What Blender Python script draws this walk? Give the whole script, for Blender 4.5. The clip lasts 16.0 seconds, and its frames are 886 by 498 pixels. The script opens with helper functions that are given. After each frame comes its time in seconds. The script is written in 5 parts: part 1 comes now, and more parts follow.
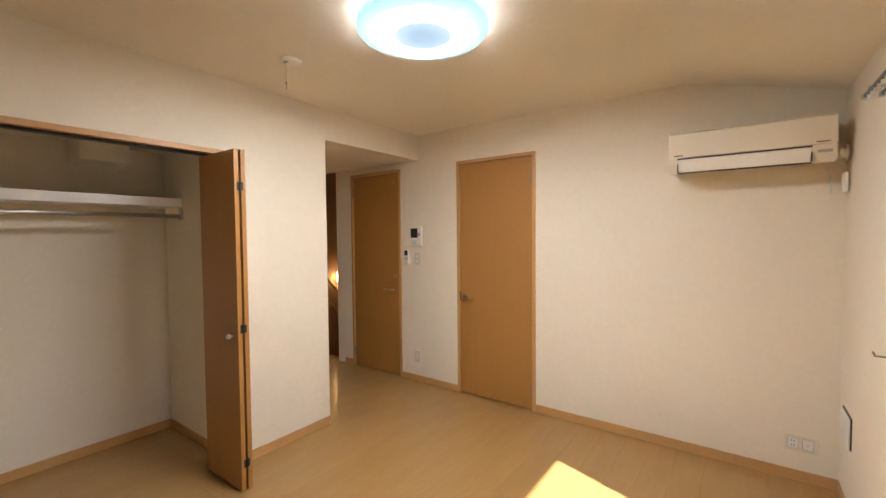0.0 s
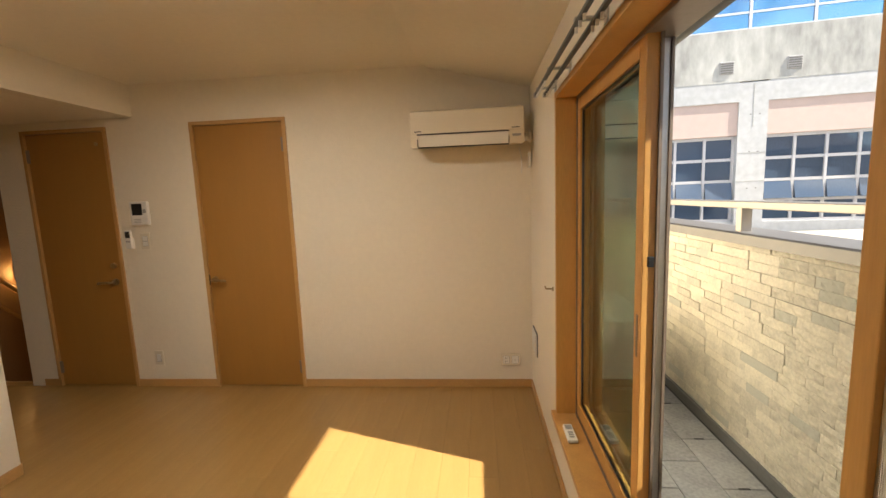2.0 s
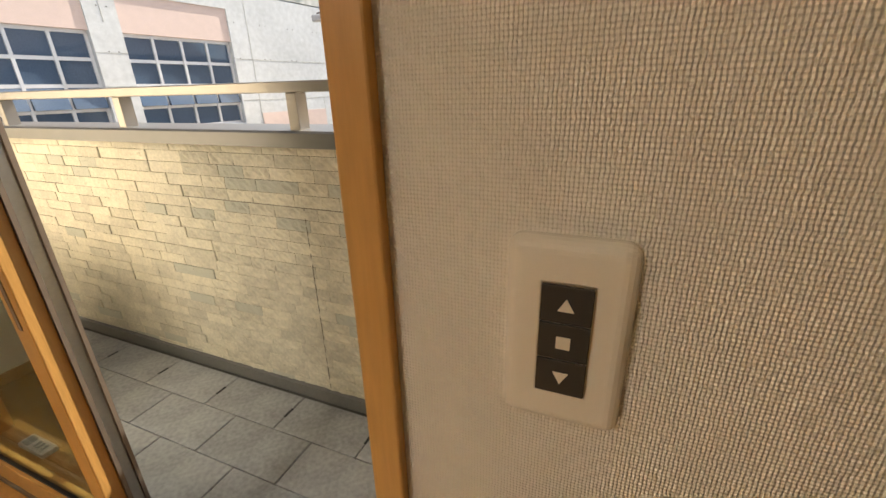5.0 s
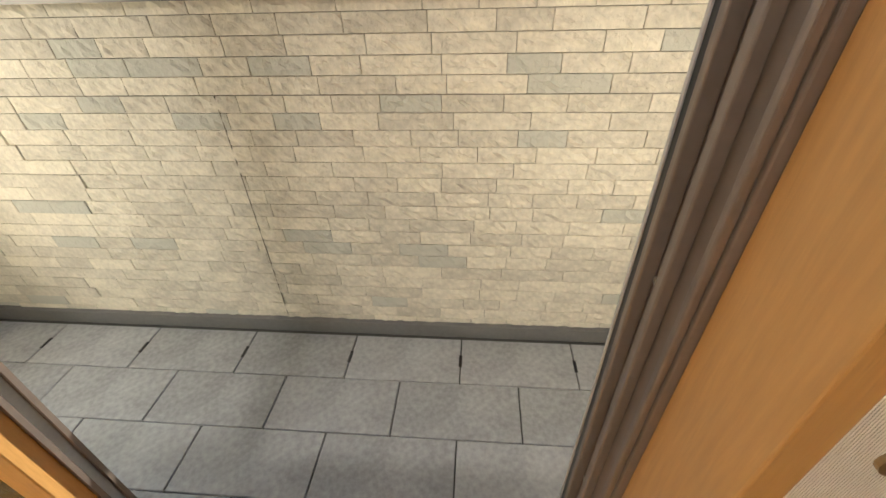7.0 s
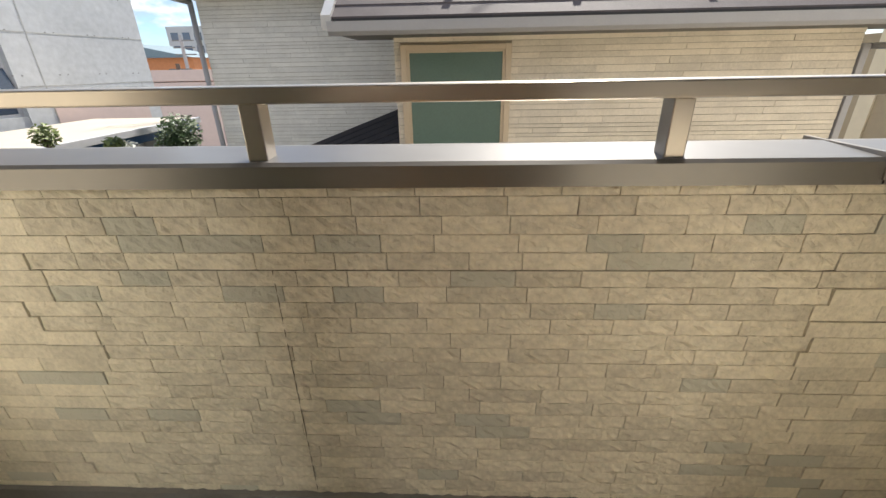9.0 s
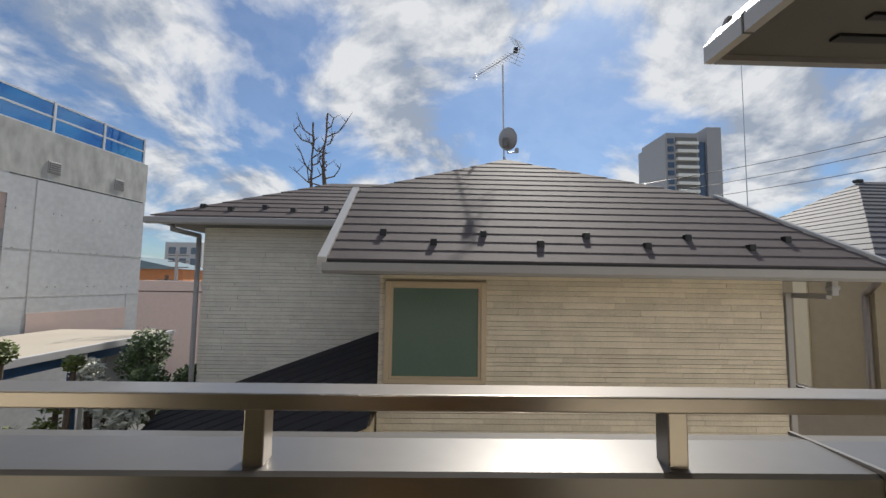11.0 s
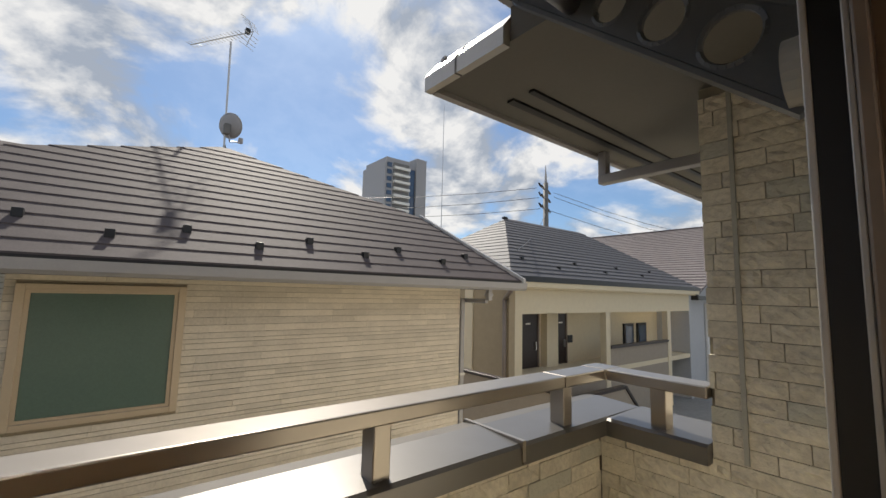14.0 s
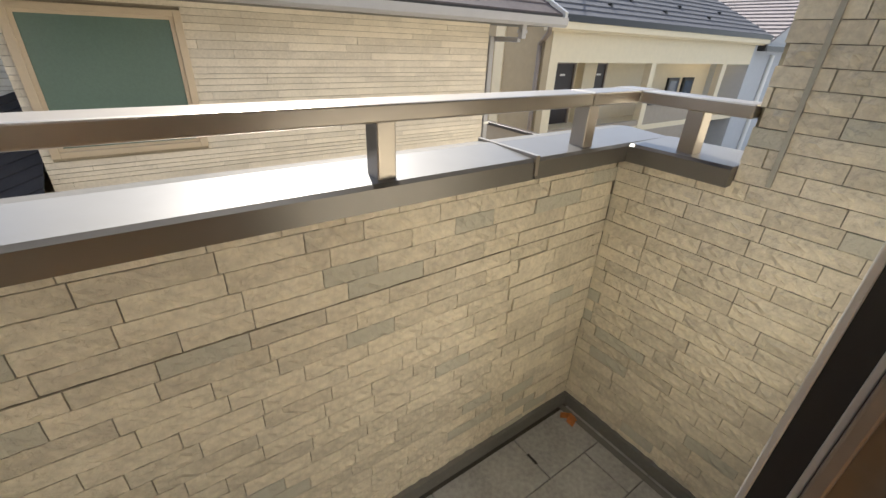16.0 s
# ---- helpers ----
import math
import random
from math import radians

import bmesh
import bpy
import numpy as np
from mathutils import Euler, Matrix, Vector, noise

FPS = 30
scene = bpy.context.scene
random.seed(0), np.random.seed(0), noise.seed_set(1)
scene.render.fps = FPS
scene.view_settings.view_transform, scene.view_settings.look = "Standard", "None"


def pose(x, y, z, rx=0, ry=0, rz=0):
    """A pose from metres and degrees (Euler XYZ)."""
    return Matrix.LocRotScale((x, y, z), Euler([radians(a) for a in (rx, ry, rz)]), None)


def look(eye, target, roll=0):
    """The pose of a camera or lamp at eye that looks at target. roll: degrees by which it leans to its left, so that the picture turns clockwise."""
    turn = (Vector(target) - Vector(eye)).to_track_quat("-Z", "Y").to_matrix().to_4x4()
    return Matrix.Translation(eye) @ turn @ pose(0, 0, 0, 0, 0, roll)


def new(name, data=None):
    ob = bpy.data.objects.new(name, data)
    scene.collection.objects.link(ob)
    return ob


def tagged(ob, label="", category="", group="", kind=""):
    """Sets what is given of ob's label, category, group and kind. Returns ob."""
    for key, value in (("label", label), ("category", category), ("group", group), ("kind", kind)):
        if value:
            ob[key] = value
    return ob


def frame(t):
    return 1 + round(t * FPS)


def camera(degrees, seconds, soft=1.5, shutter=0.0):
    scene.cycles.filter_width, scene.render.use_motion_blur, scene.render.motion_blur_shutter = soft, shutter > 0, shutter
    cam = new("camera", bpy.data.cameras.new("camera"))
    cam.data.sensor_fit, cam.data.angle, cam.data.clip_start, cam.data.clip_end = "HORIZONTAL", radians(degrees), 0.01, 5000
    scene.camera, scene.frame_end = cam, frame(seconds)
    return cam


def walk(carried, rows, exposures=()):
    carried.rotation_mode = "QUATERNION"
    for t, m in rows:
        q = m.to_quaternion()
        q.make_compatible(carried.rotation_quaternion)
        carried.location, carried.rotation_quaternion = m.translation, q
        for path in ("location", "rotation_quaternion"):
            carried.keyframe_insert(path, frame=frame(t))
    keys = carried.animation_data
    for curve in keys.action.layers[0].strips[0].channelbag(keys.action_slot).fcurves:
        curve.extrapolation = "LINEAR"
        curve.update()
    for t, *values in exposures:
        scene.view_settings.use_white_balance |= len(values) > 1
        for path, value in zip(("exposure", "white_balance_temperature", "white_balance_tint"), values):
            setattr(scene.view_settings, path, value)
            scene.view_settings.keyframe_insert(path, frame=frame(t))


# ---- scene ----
cam = camera(94.2, 16.0)
PATH = [
    (0, (0.765, 0.399, 1.402), (-0.412, 2.014, 1.332), -0.5),
    (0.5, (0.779, 0.424, 1.439), (-0.19, 2.171, 1.345), -1.3),
    (1, (0.798, 0.446, 1.435), (0.094, 2.313, 1.299), -1.7),
    (1.5, (0.816, 0.465, 1.431), (0.374, 2.406, 1.244), -2.1),
    (2, (0.83, 0.456, 1.427), (0.655, 2.432, 1.175), -2.2),
    (2.5, (0.871, 0.456, 1.411), (0.926, 2.429, 1.089), -2.3),
    (3, (0.888, 0.473, 1.398), (1.215, 2.402, 0.983), -2.2),
    (3.5, (0.921, 0.526, 1.371), (1.596, 2.342, 0.873), -2.0),
    (4, (0.967, 0.606, 1.339), (2.048, 2.185, 0.756), -2.1),
    (4.5, (1.018, 0.667, 1.313), (2.489, 1.854, 0.658), -1.7),
    (5, (0.994, 0.727, 1.318), (2.709, 1.455, 0.592), -1.5),
    (5.2, (0.967, 0.742, 1.323), (2.733, 1.315, 0.578), -1.1),
    (7.3, (1.064, 1.132, 1.211), (2.666, 1.253, 0.02), -1.9),
    (7.5, (1.061, 1.19, 1.21), (2.662, 1.292, 0.016), -2.0),
    (8, (1.085, 1.266, 1.254), (2.705, 1.35, 0.084), -2.0),
    (8.5, (1.179, 1.274, 1.315), (2.88, 1.36, 0.266), -1.9),
    (9, (1.227, 1.271, 1.381), (3.053, 1.354, 0.57), -1.1),
    (9.5, (1.243, 1.289, 1.434), (3.165, 1.365, 0.887), -0.5),
    (10, (1.255, 1.314, 1.488), (3.235, 1.373, 1.217), -0.0),
    (10.2, (1.252, 1.32, 1.509), (3.245, 1.374, 1.347), 0.2),
    (12.3, (1.193, 1.365, 1.619), (3.1, 1.05, 2.133), -0.2),
    (12.5, (1.206, 1.363, 1.617), (3.095, 0.946, 2.127), 0.0),
    (13, (1.244, 1.345, 1.608), (3.057, 0.633, 2.065), 0.5),
    (13.5, (1.292, 1.318, 1.598), (2.982, 0.309, 1.956), 1.1),
    (14, (1.33, 1.292, 1.585), (2.887, 0.055, 1.799), 1.4),
    (14.5, (1.354, 1.265, 1.569), (2.822, -0.093, 1.577), 1.5),
    (15, (1.376, 1.245, 1.538), (2.803, -0.129, 1.265), 1.7),
    (15.5, (1.38, 1.226, 1.504), (2.805, -0.045, 0.91), 2.0),
    (16, (1.37, 1.214, 1.46), (2.808, 0.161, 0.552), 2.6),
]
EXPOSURES = [(0, 2.3, 5800, 10), (0.5, 2.25, 5800, 10), (1.0, 2.1, 6500, 10), (2.0, 1.68, 7000, 10), (3.5, 1.5, 7500, 10), (5.2, 1.45, 6900, 10), (7.5, 1.95, 6100, 10), (8.0, 1.75, 6200, 10), (9.0, 0.95, 6500, 10), (10.0, 0.15, 6450, 10), (12.5, -0.07, 6450, 10), (13.5, 0.05, 6500, 10), (14.5, 0.25, 7000, 10), (15.3, 0.6, 6900, 10), (16.0, 1.1, 6400, 10)]
walk(cam, [(t, look(eye, target, roll)) for t, eye, target, roll in PATH], EXPOSURES)

# ---- sun, sky ----
LAMP = 10.0
SUN_DIR = Vector((0.952 * 0.697, -0.305 * 0.697, 0.717)).normalized()
sun = new("sun", bpy.data.lights.new("sun", "SUN"))
sun.data.energy, sun.data.angle, sun.data.color = 5.0, radians(0.55), (1.0, 0.95, 0.86)
sun.matrix_world = look(SUN_DIR * 60, (0, 0, 0))


def build_world():
    w = bpy.data.worlds.new("world")
    scene.world = w
    w.use_nodes = True
    n, ln = w.node_tree.nodes, w.node_tree.links
    n.clear()
    out, bg, sky = n.new("ShaderNodeOutputWorld"), n.new("ShaderNodeBackground"), n.new("ShaderNodeTexSky")
    sky.sky_type, sky.sun_disc = "NISHITA", False
    sky.sun_elevation, sky.sun_rotation = math.asin(SUN_DIR.z), math.atan2(SUN_DIR.x, SUN_DIR.y)
    sky.air_density, sky.dust_density, sky.ozone_density = 1.0, 0.6, 2.0
    tint = n.new("ShaderNodeMix"); tint.data_type, tint.blend_type = "RGBA", "MULTIPLY"
    tint.inputs["Factor"].default_value, tint.inputs["B"].default_value = 1.0, (0.72, 0.92, 1.12, 1)
    ln.new(sky.outputs[0], tint.inputs["A"])
    # broken cumulus: density now and a little nearer the sun, so that edges towards it are bright
    tc, sep = n.new("ShaderNodeTexCoord"), n.new("ShaderNodeSeparateXYZ")
    ln.new(tc.outputs["Generated"], sep.inputs[0])
    zz = n.new("ShaderNodeMath"); zz.operation = "MAXIMUM"; zz.inputs[1].default_value = 0.0
    ln.new(sep.outputs[2], zz.inputs[0])
    ad = n.new("ShaderNodeMath"); ad.operation = "ADD"; ad.inputs[1].default_value = 0.55
    ln.new(zz.outputs[0], ad.inputs[0])
    dv, cmb = n.new("ShaderNodeVectorMath"), n.new("ShaderNodeCombineXYZ")
    dv.operation = "DIVIDE"
    for k in range(3):
        ln.new(ad.outputs[0], cmb.inputs[k])
    ln.new(tc.outputs["Generated"], dv.inputs[0]); ln.new(cmb.outputs[0], dv.inputs[1])
    dens = []
    for off in (0.0, 0.045):
        mp = n.new("ShaderNodeMapping")
        mp.inputs["Location"].default_value = (5.3 + off * 0.9, 2.4 - off * 0.3, off * 0.8)
        mp.inputs["Scale"].default_value = (1.0, 1.0, 1.25)
        ln.new(dv.outputs[0], mp.inputs[0])
        nz = n.new("ShaderNodeTexNoise")
        nz.inputs["Scale"].default_value, nz.inputs["Detail"].default_value = 3.1, 12
        nz.inputs["Roughness"].default_value, nz.inputs["Distortion"].default_value = 0.56, 0.25
        ln.new(mp.outputs[0], nz.inputs["Vector"])
        dens.append(nz.outputs["Fac"])
    cover = n.new("ShaderNodeValToRGB")
    el = cover.color_ramp.elements
    el[0].position, el[1].position = 0.43, 0.56
    el[0].color, el[1].color = (0.10, 0.10, 0.10, 1), (0.97, 0.97, 0.97, 1)
    e = el.new(0.475); e.color = (0.38, 0.38, 0.38, 1)
    ln.new(dens[0], cover.inputs[0])
    df = n.new("ShaderNodeMath"); df.operation = "SUBTRACT"
    ln.new(dens[0], df.inputs[0]); ln.new(dens[1], df.inputs[1])
    sg = n.new("ShaderNodeMapRange")
    sg.inputs["From Min"].default_value, sg.inputs["From Max"].default_value = -0.065, 0.05
    ln.new(df.outputs[0], sg.inputs["Value"])
    shade = n.new("ShaderNodeMix"); shade.data_type = "RGBA"
    shade.inputs["A"].default_value, shade.inputs["B"].default_value = (4.0, 4.6, 5.6, 1), (9.3, 9.4, 9.5, 1)
    ln.new(sg.outputs[0], shade.inputs["Factor"])
    mx = n.new("ShaderNodeMix"); mx.data_type = "RGBA"
    ln.new(cover.outputs[0], mx.inputs["Factor"]); ln.new(tint.outputs["Result"], mx.inputs["A"]); ln.new(shade.outputs["Result"], mx.inputs["B"])
    ln.new(mx.outputs["Result"], bg.inputs["Color"])
    bg.inputs["Strength"].default_value = 0.085
    ln.new(bg.outputs[0], out.inputs[0])


build_world()


# ---- materials ----
def surf(name, base, rough=0.5, metal=0.0, var=0.08, scale=6.0, fine=60.0, bump=0.0, bscale=120.0, rand=0.0, stretch=(1, 1, 1), island=0.0, spec=0.5, tint=None, odd=None, share=0.12):
    """Principled paint or stone: two scales of variation, optional relief and a shift from piece to piece."""
    m = bpy.data.materials.new(name)
    m.use_nodes = True
    n, ln = m.node_tree.nodes, m.node_tree.links
    p = n["Principled BSDF"]
    p.inputs["Roughness"].default_value, p.inputs["Metallic"].default_value = rough, metal
    p.inputs["Specular IOR Level"].default_value = spec
    tc, mp = n.new("ShaderNodeTexCoord"), n.new("ShaderNodeMapping")
    mp.inputs["Scale"].default_value = stretch
    ln.new(tc.outputs["Object"], mp.inputs[0])
    a, b = n.new("ShaderNodeTexNoise"), n.new("ShaderNodeTexNoise")
    a.inputs["Scale"].default_value, b.inputs["Scale"].default_value = scale, fine
    a.inputs["Detail"].default_value, b.inputs["Detail"].default_value = 5, 4
    ad = n.new("ShaderNodeMath"); ad.operation = "ADD"
    ln.new(mp.outputs[0], a.inputs["Vector"]); ln.new(mp.outputs[0], b.inputs["Vector"])
    ln.new(a.outputs["Fac"], ad.inputs[0]); ln.new(b.outputs["Fac"], ad.inputs[1])
    last = ad.outputs[0]
    if rand or island:
        src = n.new("ShaderNodeObjectInfo").outputs["Random"] if rand else n.new("ShaderNodeNewGeometry").outputs["Random Per Island"]
        rr = n.new("ShaderNodeMath"); rr.operation = "MULTIPLY_ADD"
        rr.inputs[1].default_value = rand or island
        ln.new(src, rr.inputs[0]); ln.new(last, rr.inputs[2])
        sb = n.new("ShaderNodeMath"); sb.operation = "SUBTRACT"; sb.inputs[1].default_value = (rand or island) / 2
        ln.new(rr.outputs[0], sb.inputs[0])
        last = sb.outputs[0]
    rg = n.new("ShaderNodeMapRange")
    rg.inputs["From Min"].default_value, rg.inputs["From Max"].default_value = 0.6, 1.4
    ln.new(last, rg.inputs["Value"])
    mx = n.new("ShaderNodeMix"); mx.data_type = "RGBA"
    lo, hi = [c * (1 - var) for c in base], [min(1, c * (1 + var)) for c in base]
    if tint:
        lo = tint
    mx.inputs["A"].default_value, mx.inputs["B"].default_value = (*lo, 1), (*hi, 1)
    ln.new(rg.outputs[0], mx.inputs["Factor"])
    colour = mx.outputs["Result"]
    if odd:
        pick, mo = n.new("ShaderNodeMath"), n.new("ShaderNodeMix")
        pick.operation, pick.inputs[1].default_value, mo.data_type = "GREATER_THAN", 1 - share, "RGBA"
        soft = n.new("ShaderNodeMath"); soft.operation = "MULTIPLY"; soft.inputs[1].default_value = 0.85
        mo.inputs["B"].default_value = (*odd, 1)
        ln.new(src, pick.inputs[0]); ln.new(pick.outputs[0], soft.inputs[0]); ln.new(soft.outputs[0], mo.inputs["Factor"])
        ln.new(colour, mo.inputs["A"])
        colour = mo.outputs["Result"]
    ln.new(colour, p.inputs["Base Color"])
    if bump:
        c = n.new("ShaderNodeTexNoise")
        c.inputs["Scale"].default_value, c.inputs["Detail"].default_value = bscale, 6
        bp = n.new("ShaderNodeBump")
        bp.inputs["Strength"].default_value, bp.inputs["Distance"].default_value = 1.0, bump
        ln.new(mp.outputs[0], c.inputs["Vector"]); ln.new(c.outputs["Fac"], bp.inputs["Height"])
        ln.new(bp.outputs[0], p.inputs["Normal"])
    return m


def wallpaper(name, base):
    """Vinyl wallpaper with a fine woven relief."""
    m = surf(name, base, 0.75, var=0.03, scale=1.5, fine=30, spec=0.25)
    n, ln = m.node_tree.nodes, m.node_tree.links
    tc = n.new("ShaderNodeTexCoord")
    nz = n.new("ShaderNodeTexNoise"); nz.inputs["Scale"].default_value = 190
    ln.new(tc.outputs["Object"], nz.inputs["Vector"])
    wob = n.new("ShaderNodeVectorMath"); wob.operation = "MULTIPLY_ADD"; wob.inputs[1].default_value = (0.0010, 0.0010, 0.0010)
    ln.new(nz.outputs["Color"], wob.inputs[0]); ln.new(tc.outputs["Object"], wob.inputs[2])

    def wave(a, b, c):
        d, w = n.new("ShaderNodeVectorMath"), n.new("ShaderNodeMath")
        d.operation, d.inputs[1].default_value, w.operation = "DOT_PRODUCT", (a, b, c), "SINE"
        ln.new(wob.outputs[0], d.inputs[0]); ln.new(d.outputs["Value"], w.inputs[0])
        return w.outputs[0]

    warp, weft = wave(2900, 2900, 0), wave(0, 0, 2600)
    s1 = n.new("ShaderNodeMath"); s1.operation = "MULTIPLY_ADD"; s1.inputs[1].default_value = 3.0
    ln.new(warp, s1.inputs[0]); ln.new(nz.outputs["Fac"], s1.inputs[2])
    s2 = n.new("ShaderNodeMath"); s2.operation = "MULTIPLY_ADD"; s2.inputs[1].default_value = 2.0
    ln.new(weft, s2.inputs[0]); ln.new(s1.outputs[0], s2.inputs[2])
    s3 = n.new("ShaderNodeMath"); s3.operation = "MULTIPLY_ADD"; s3.inputs[1].default_value = 1.6
    ln.new(nz.outputs["Fac"], s3.inputs[0]); ln.new(s2.outputs[0], s3.inputs[2])
    bp = n.new("ShaderNodeBump"); bp.inputs["Strength"].default_value, bp.inputs["Distance"].default_value = 0.9, 0.00011
    ln.new(s3.outputs[0], bp.inputs["Height"]); ln.new(bp.outputs[0], n["Principled BSDF"].inputs["Normal"])
    return m


def glass(name, tint=(0.9, 0.97, 0.94), rough=0.0, least=0.10):
    """Thin pane: clear with a sharp reflection."""
    m = bpy.data.materials.new(name)
    m.use_nodes = True
    n, ln = m.node_tree.nodes, m.node_tree.links
    n.clear()
    out, tr, gl, mx, fr = (n.new("ShaderNode" + k) for k in ("OutputMaterial", "BsdfTransparent", "BsdfGlossy", "MixShader", "LayerWeight"))
    tr.inputs[0].default_value = (*tint, 1)
    gl.inputs["Roughness"].default_value = rough
    pw, sm = n.new("ShaderNodeMath"), n.new("ShaderNodeMath")
    pw.operation, pw.inputs[1].default_value = "POWER", 4.0
    sm.operation, sm.inputs[1].default_value, sm.inputs[2].default_value = "MULTIPLY_ADD", 0.98 - least, least
    ln.new(fr.outputs["Facing"], pw.inputs[0]); ln.new(pw.outputs[0], sm.inputs[0])
    ln.new(sm.outputs[0], mx.inputs[0]); ln.new(tr.outputs[0], mx.inputs[1]); ln.new(gl.outputs[0], mx.inputs[2])
    ln.new(mx.outputs[0], out.inputs[0])
    return m


def glow(name, colour, strength):
    m = bpy.data.materials.new(name)
    m.use_nodes = True
    p = m.node_tree.nodes["Principled BSDF"]
    p.inputs["Base Color"].default_value = (0.9, 0.9, 0.9, 1)
    p.inputs["Emission Color"].default_value, p.inputs["Emission Strength"].default_value = (*colour, 1), strength
    return m


PAPER = wallpaper("wallpaper", (0.85, 0.77, 0.63))
CEIL = wallpaper("ceiling_paper", (0.87, 0.80, 0.67))
OAK = surf("door_wood", (0.36, 0.175, 0.042), 0.42, var=0.05, scale=3, fine=40, stretch=(6, 6, 0.5), bump=0.0002, bscale=60)
TRIM = surf("trim_wood", (0.50, 0.28, 0.10), 0.45, var=0.10, scale=5, fine=60, stretch=(1, 1, 1), bump=0.0002, bscale=80)
PINE = surf("window_wood", (0.55, 0.29, 0.085), 0.38, var=0.14, scale=4, fine=50, stretch=(4, 4, 0.4), bump=0.0003, bscale=80)
FLOOR = surf("floor_wood", (0.34, 0.198, 0.068), 0.22, var=0.09, scale=2.5, fine=40, stretch=(9, 0.7, 1), rand=0.12, bump=0.0001, bscale=60)
WHITE = surf("white_plastic", (0.78, 0.75, 0.69), 0.4, var=0.02)
IVORY = surf("ivory_plastic", (0.74, 0.66, 0.52), 0.42, var=0.02)
BLACK = surf("black_plastic", (0.012, 0.012, 0.013), 0.35, var=0.1)
DARKGREY = surf("dark_key_plastic", (0.035, 0.032, 0.028), 0.45, var=0.1)
BRASS = surf("aged_brass", (0.42, 0.30, 0.15), 0.35, metal=0.9, var=0.08)
SEALANT = surf("sealant", (0.40, 0.385, 0.33), 0.8, var=0.1, scale=9, bump=0.001, bscale=60)
BRACKET = surf("bracket_metal", (0.10, 0.104, 0.108), 0.42, metal=0.3, var=0.08, bump=0.0003)
GREY = surf("grey_plastic", (0.35, 0.34, 0.32), 0.5, var=0.05)
CHROME = surf("satin_metal", (0.62, 0.58, 0.52), 0.28, 1.0, var=0.05)
STEEL = surf("steel", (0.55, 0.54, 0.52), 0.35, 1.0, var=0.08, fine=120)
BRONZE = surf("bronze_frame", (0.24, 0.19, 0.15), 0.40, 0.45, var=0.10)
ALU = surf("balcony_metal", (0.43, 0.39, 0.345), 0.30, 0.95, var=0.06, scale=2, fine=20)
CAPM = surf("coping_metal", (0.21, 0.20, 0.19), 0.34, 0.75, var=0.06, scale=2, fine=14)
STONE = surf("stone_siding", (0.73, 0.665, 0.53), 0.85, var=0.12, scale=14, fine=70, bump=0.006, bscale=60, rand=0.55, tint=(0.56, 0.51, 0.41), odd=(0.50, 0.49, 0.415), share=0.08)
STONE_J = surf("stone_siding_far", (0.73, 0.665, 0.53), 0.85, var=0.12, scale=14, fine=70, bump=0.006, bscale=60, island=0.55, tint=(0.56, 0.51, 0.41), odd=(0.50, 0.49, 0.415), share=0.08)
HJOINT = surf("house_joint", (0.36, 0.31, 0.235), 0.9, var=0.1)
# apartment side wall: beige darkened, its shade put into the colour
SHADED_BEIGE = surf("shaded_beige_render", (0.38, 0.30, 0.19), 0.85, var=0.08, bump=0.001)
JOINT = surf("stone_joint", (0.26, 0.235, 0.18), 0.9, var=0.1)
SIDING = surf("house_siding", (0.67, 0.595, 0.485), 0.8, var=0.13, scale=5, fine=40, bump=0.004, bscale=50, island=0.6)
SIDING2 = surf("pale_siding", (0.76, 0.74, 0.68), 0.8, var=0.12, scale=5, fine=40, bump=0.004, bscale=50, island=0.35)
# unseen outer wall: paler than the stone, to bounce more sun onto the balcony
FACADE = surf("bounce_facade", (0.84, 0.77, 0.63), 0.8, var=0.06, bump=0.002, bscale=60)
BLUEPAINT = surf("blue_paint", (0.05, 0.12, 0.26), 0.5, var=0.15)
PALEROOF = surf("pale_roof", (0.46, 0.41, 0.34), 0.75, var=0.1, scale=1)
TILE = surf("balcony_tile", (0.33, 0.33, 0.325), 0.6, var=0.32, scale=7, fine=60, rand=0.25, bump=0.0006, bscale=180)
GROUT = surf("grout", (0.07, 0.068, 0.062), 0.9, var=0.15)
BASE_GREY = surf("base_strip", (0.17, 0.165, 0.155), 0.7, var=0.12)
SLATE = surf("roof_slate", (0.10, 0.084, 0.084), 0.72, var=0.16, scale=6, fine=70, island=0.3, bump=0.001, bscale=90, spec=0.14)
SLATE2 = surf("roof_slate_grey", (0.085, 0.085, 0.095), 0.66, var=0.16, scale=6, fine=70, island=0.3, bump=0.001, bscale=90, spec=0.25)
SLATE3 = surf("roof_slate_pale", (0.21, 0.185, 0.185), 0.7, var=0.14, scale=3, fine=40, island=0.3, bump=0.001, bscale=60, spec=0.2)
SLATE4 = surf("roof_slate_dark", (0.035, 0.034, 0.040), 0.7, var=0.2, scale=6, fine=70, island=0.3, bump=0.001, bscale=90, spec=0.2)
GUTTER = surf("gutter_grey", (0.34, 0.33, 0.33), 0.4, var=0.05)
FLASH = surf("flashing", (0.5, 0.48, 0.45), 0.35, 0.4, var=0.05)
SOFFIT = surf("soffit_board", (0.15, 0.14, 0.122), 0.7, var=0.05)
CREAM = surf("cream_wall", (0.70, 0.60, 0.42), 0.8, var=0.05, bump=0.001)
GREYWALL = surf("grey_wall", (0.47, 0.47, 0.47), 0.8, var=0.06)
CONC = surf("concrete", (0.48, 0.49, 0.50), 0.85, var=0.16, scale=0.7, fine=9, bump=0.002, bscale=30)
CONC_ST = surf("stained_concrete", (0.40, 0.40, 0.38), 0.85, var=0.45, scale=0.9, fine=6, bump=0.002, bscale=30, stretch=(1, 1, 0.4))
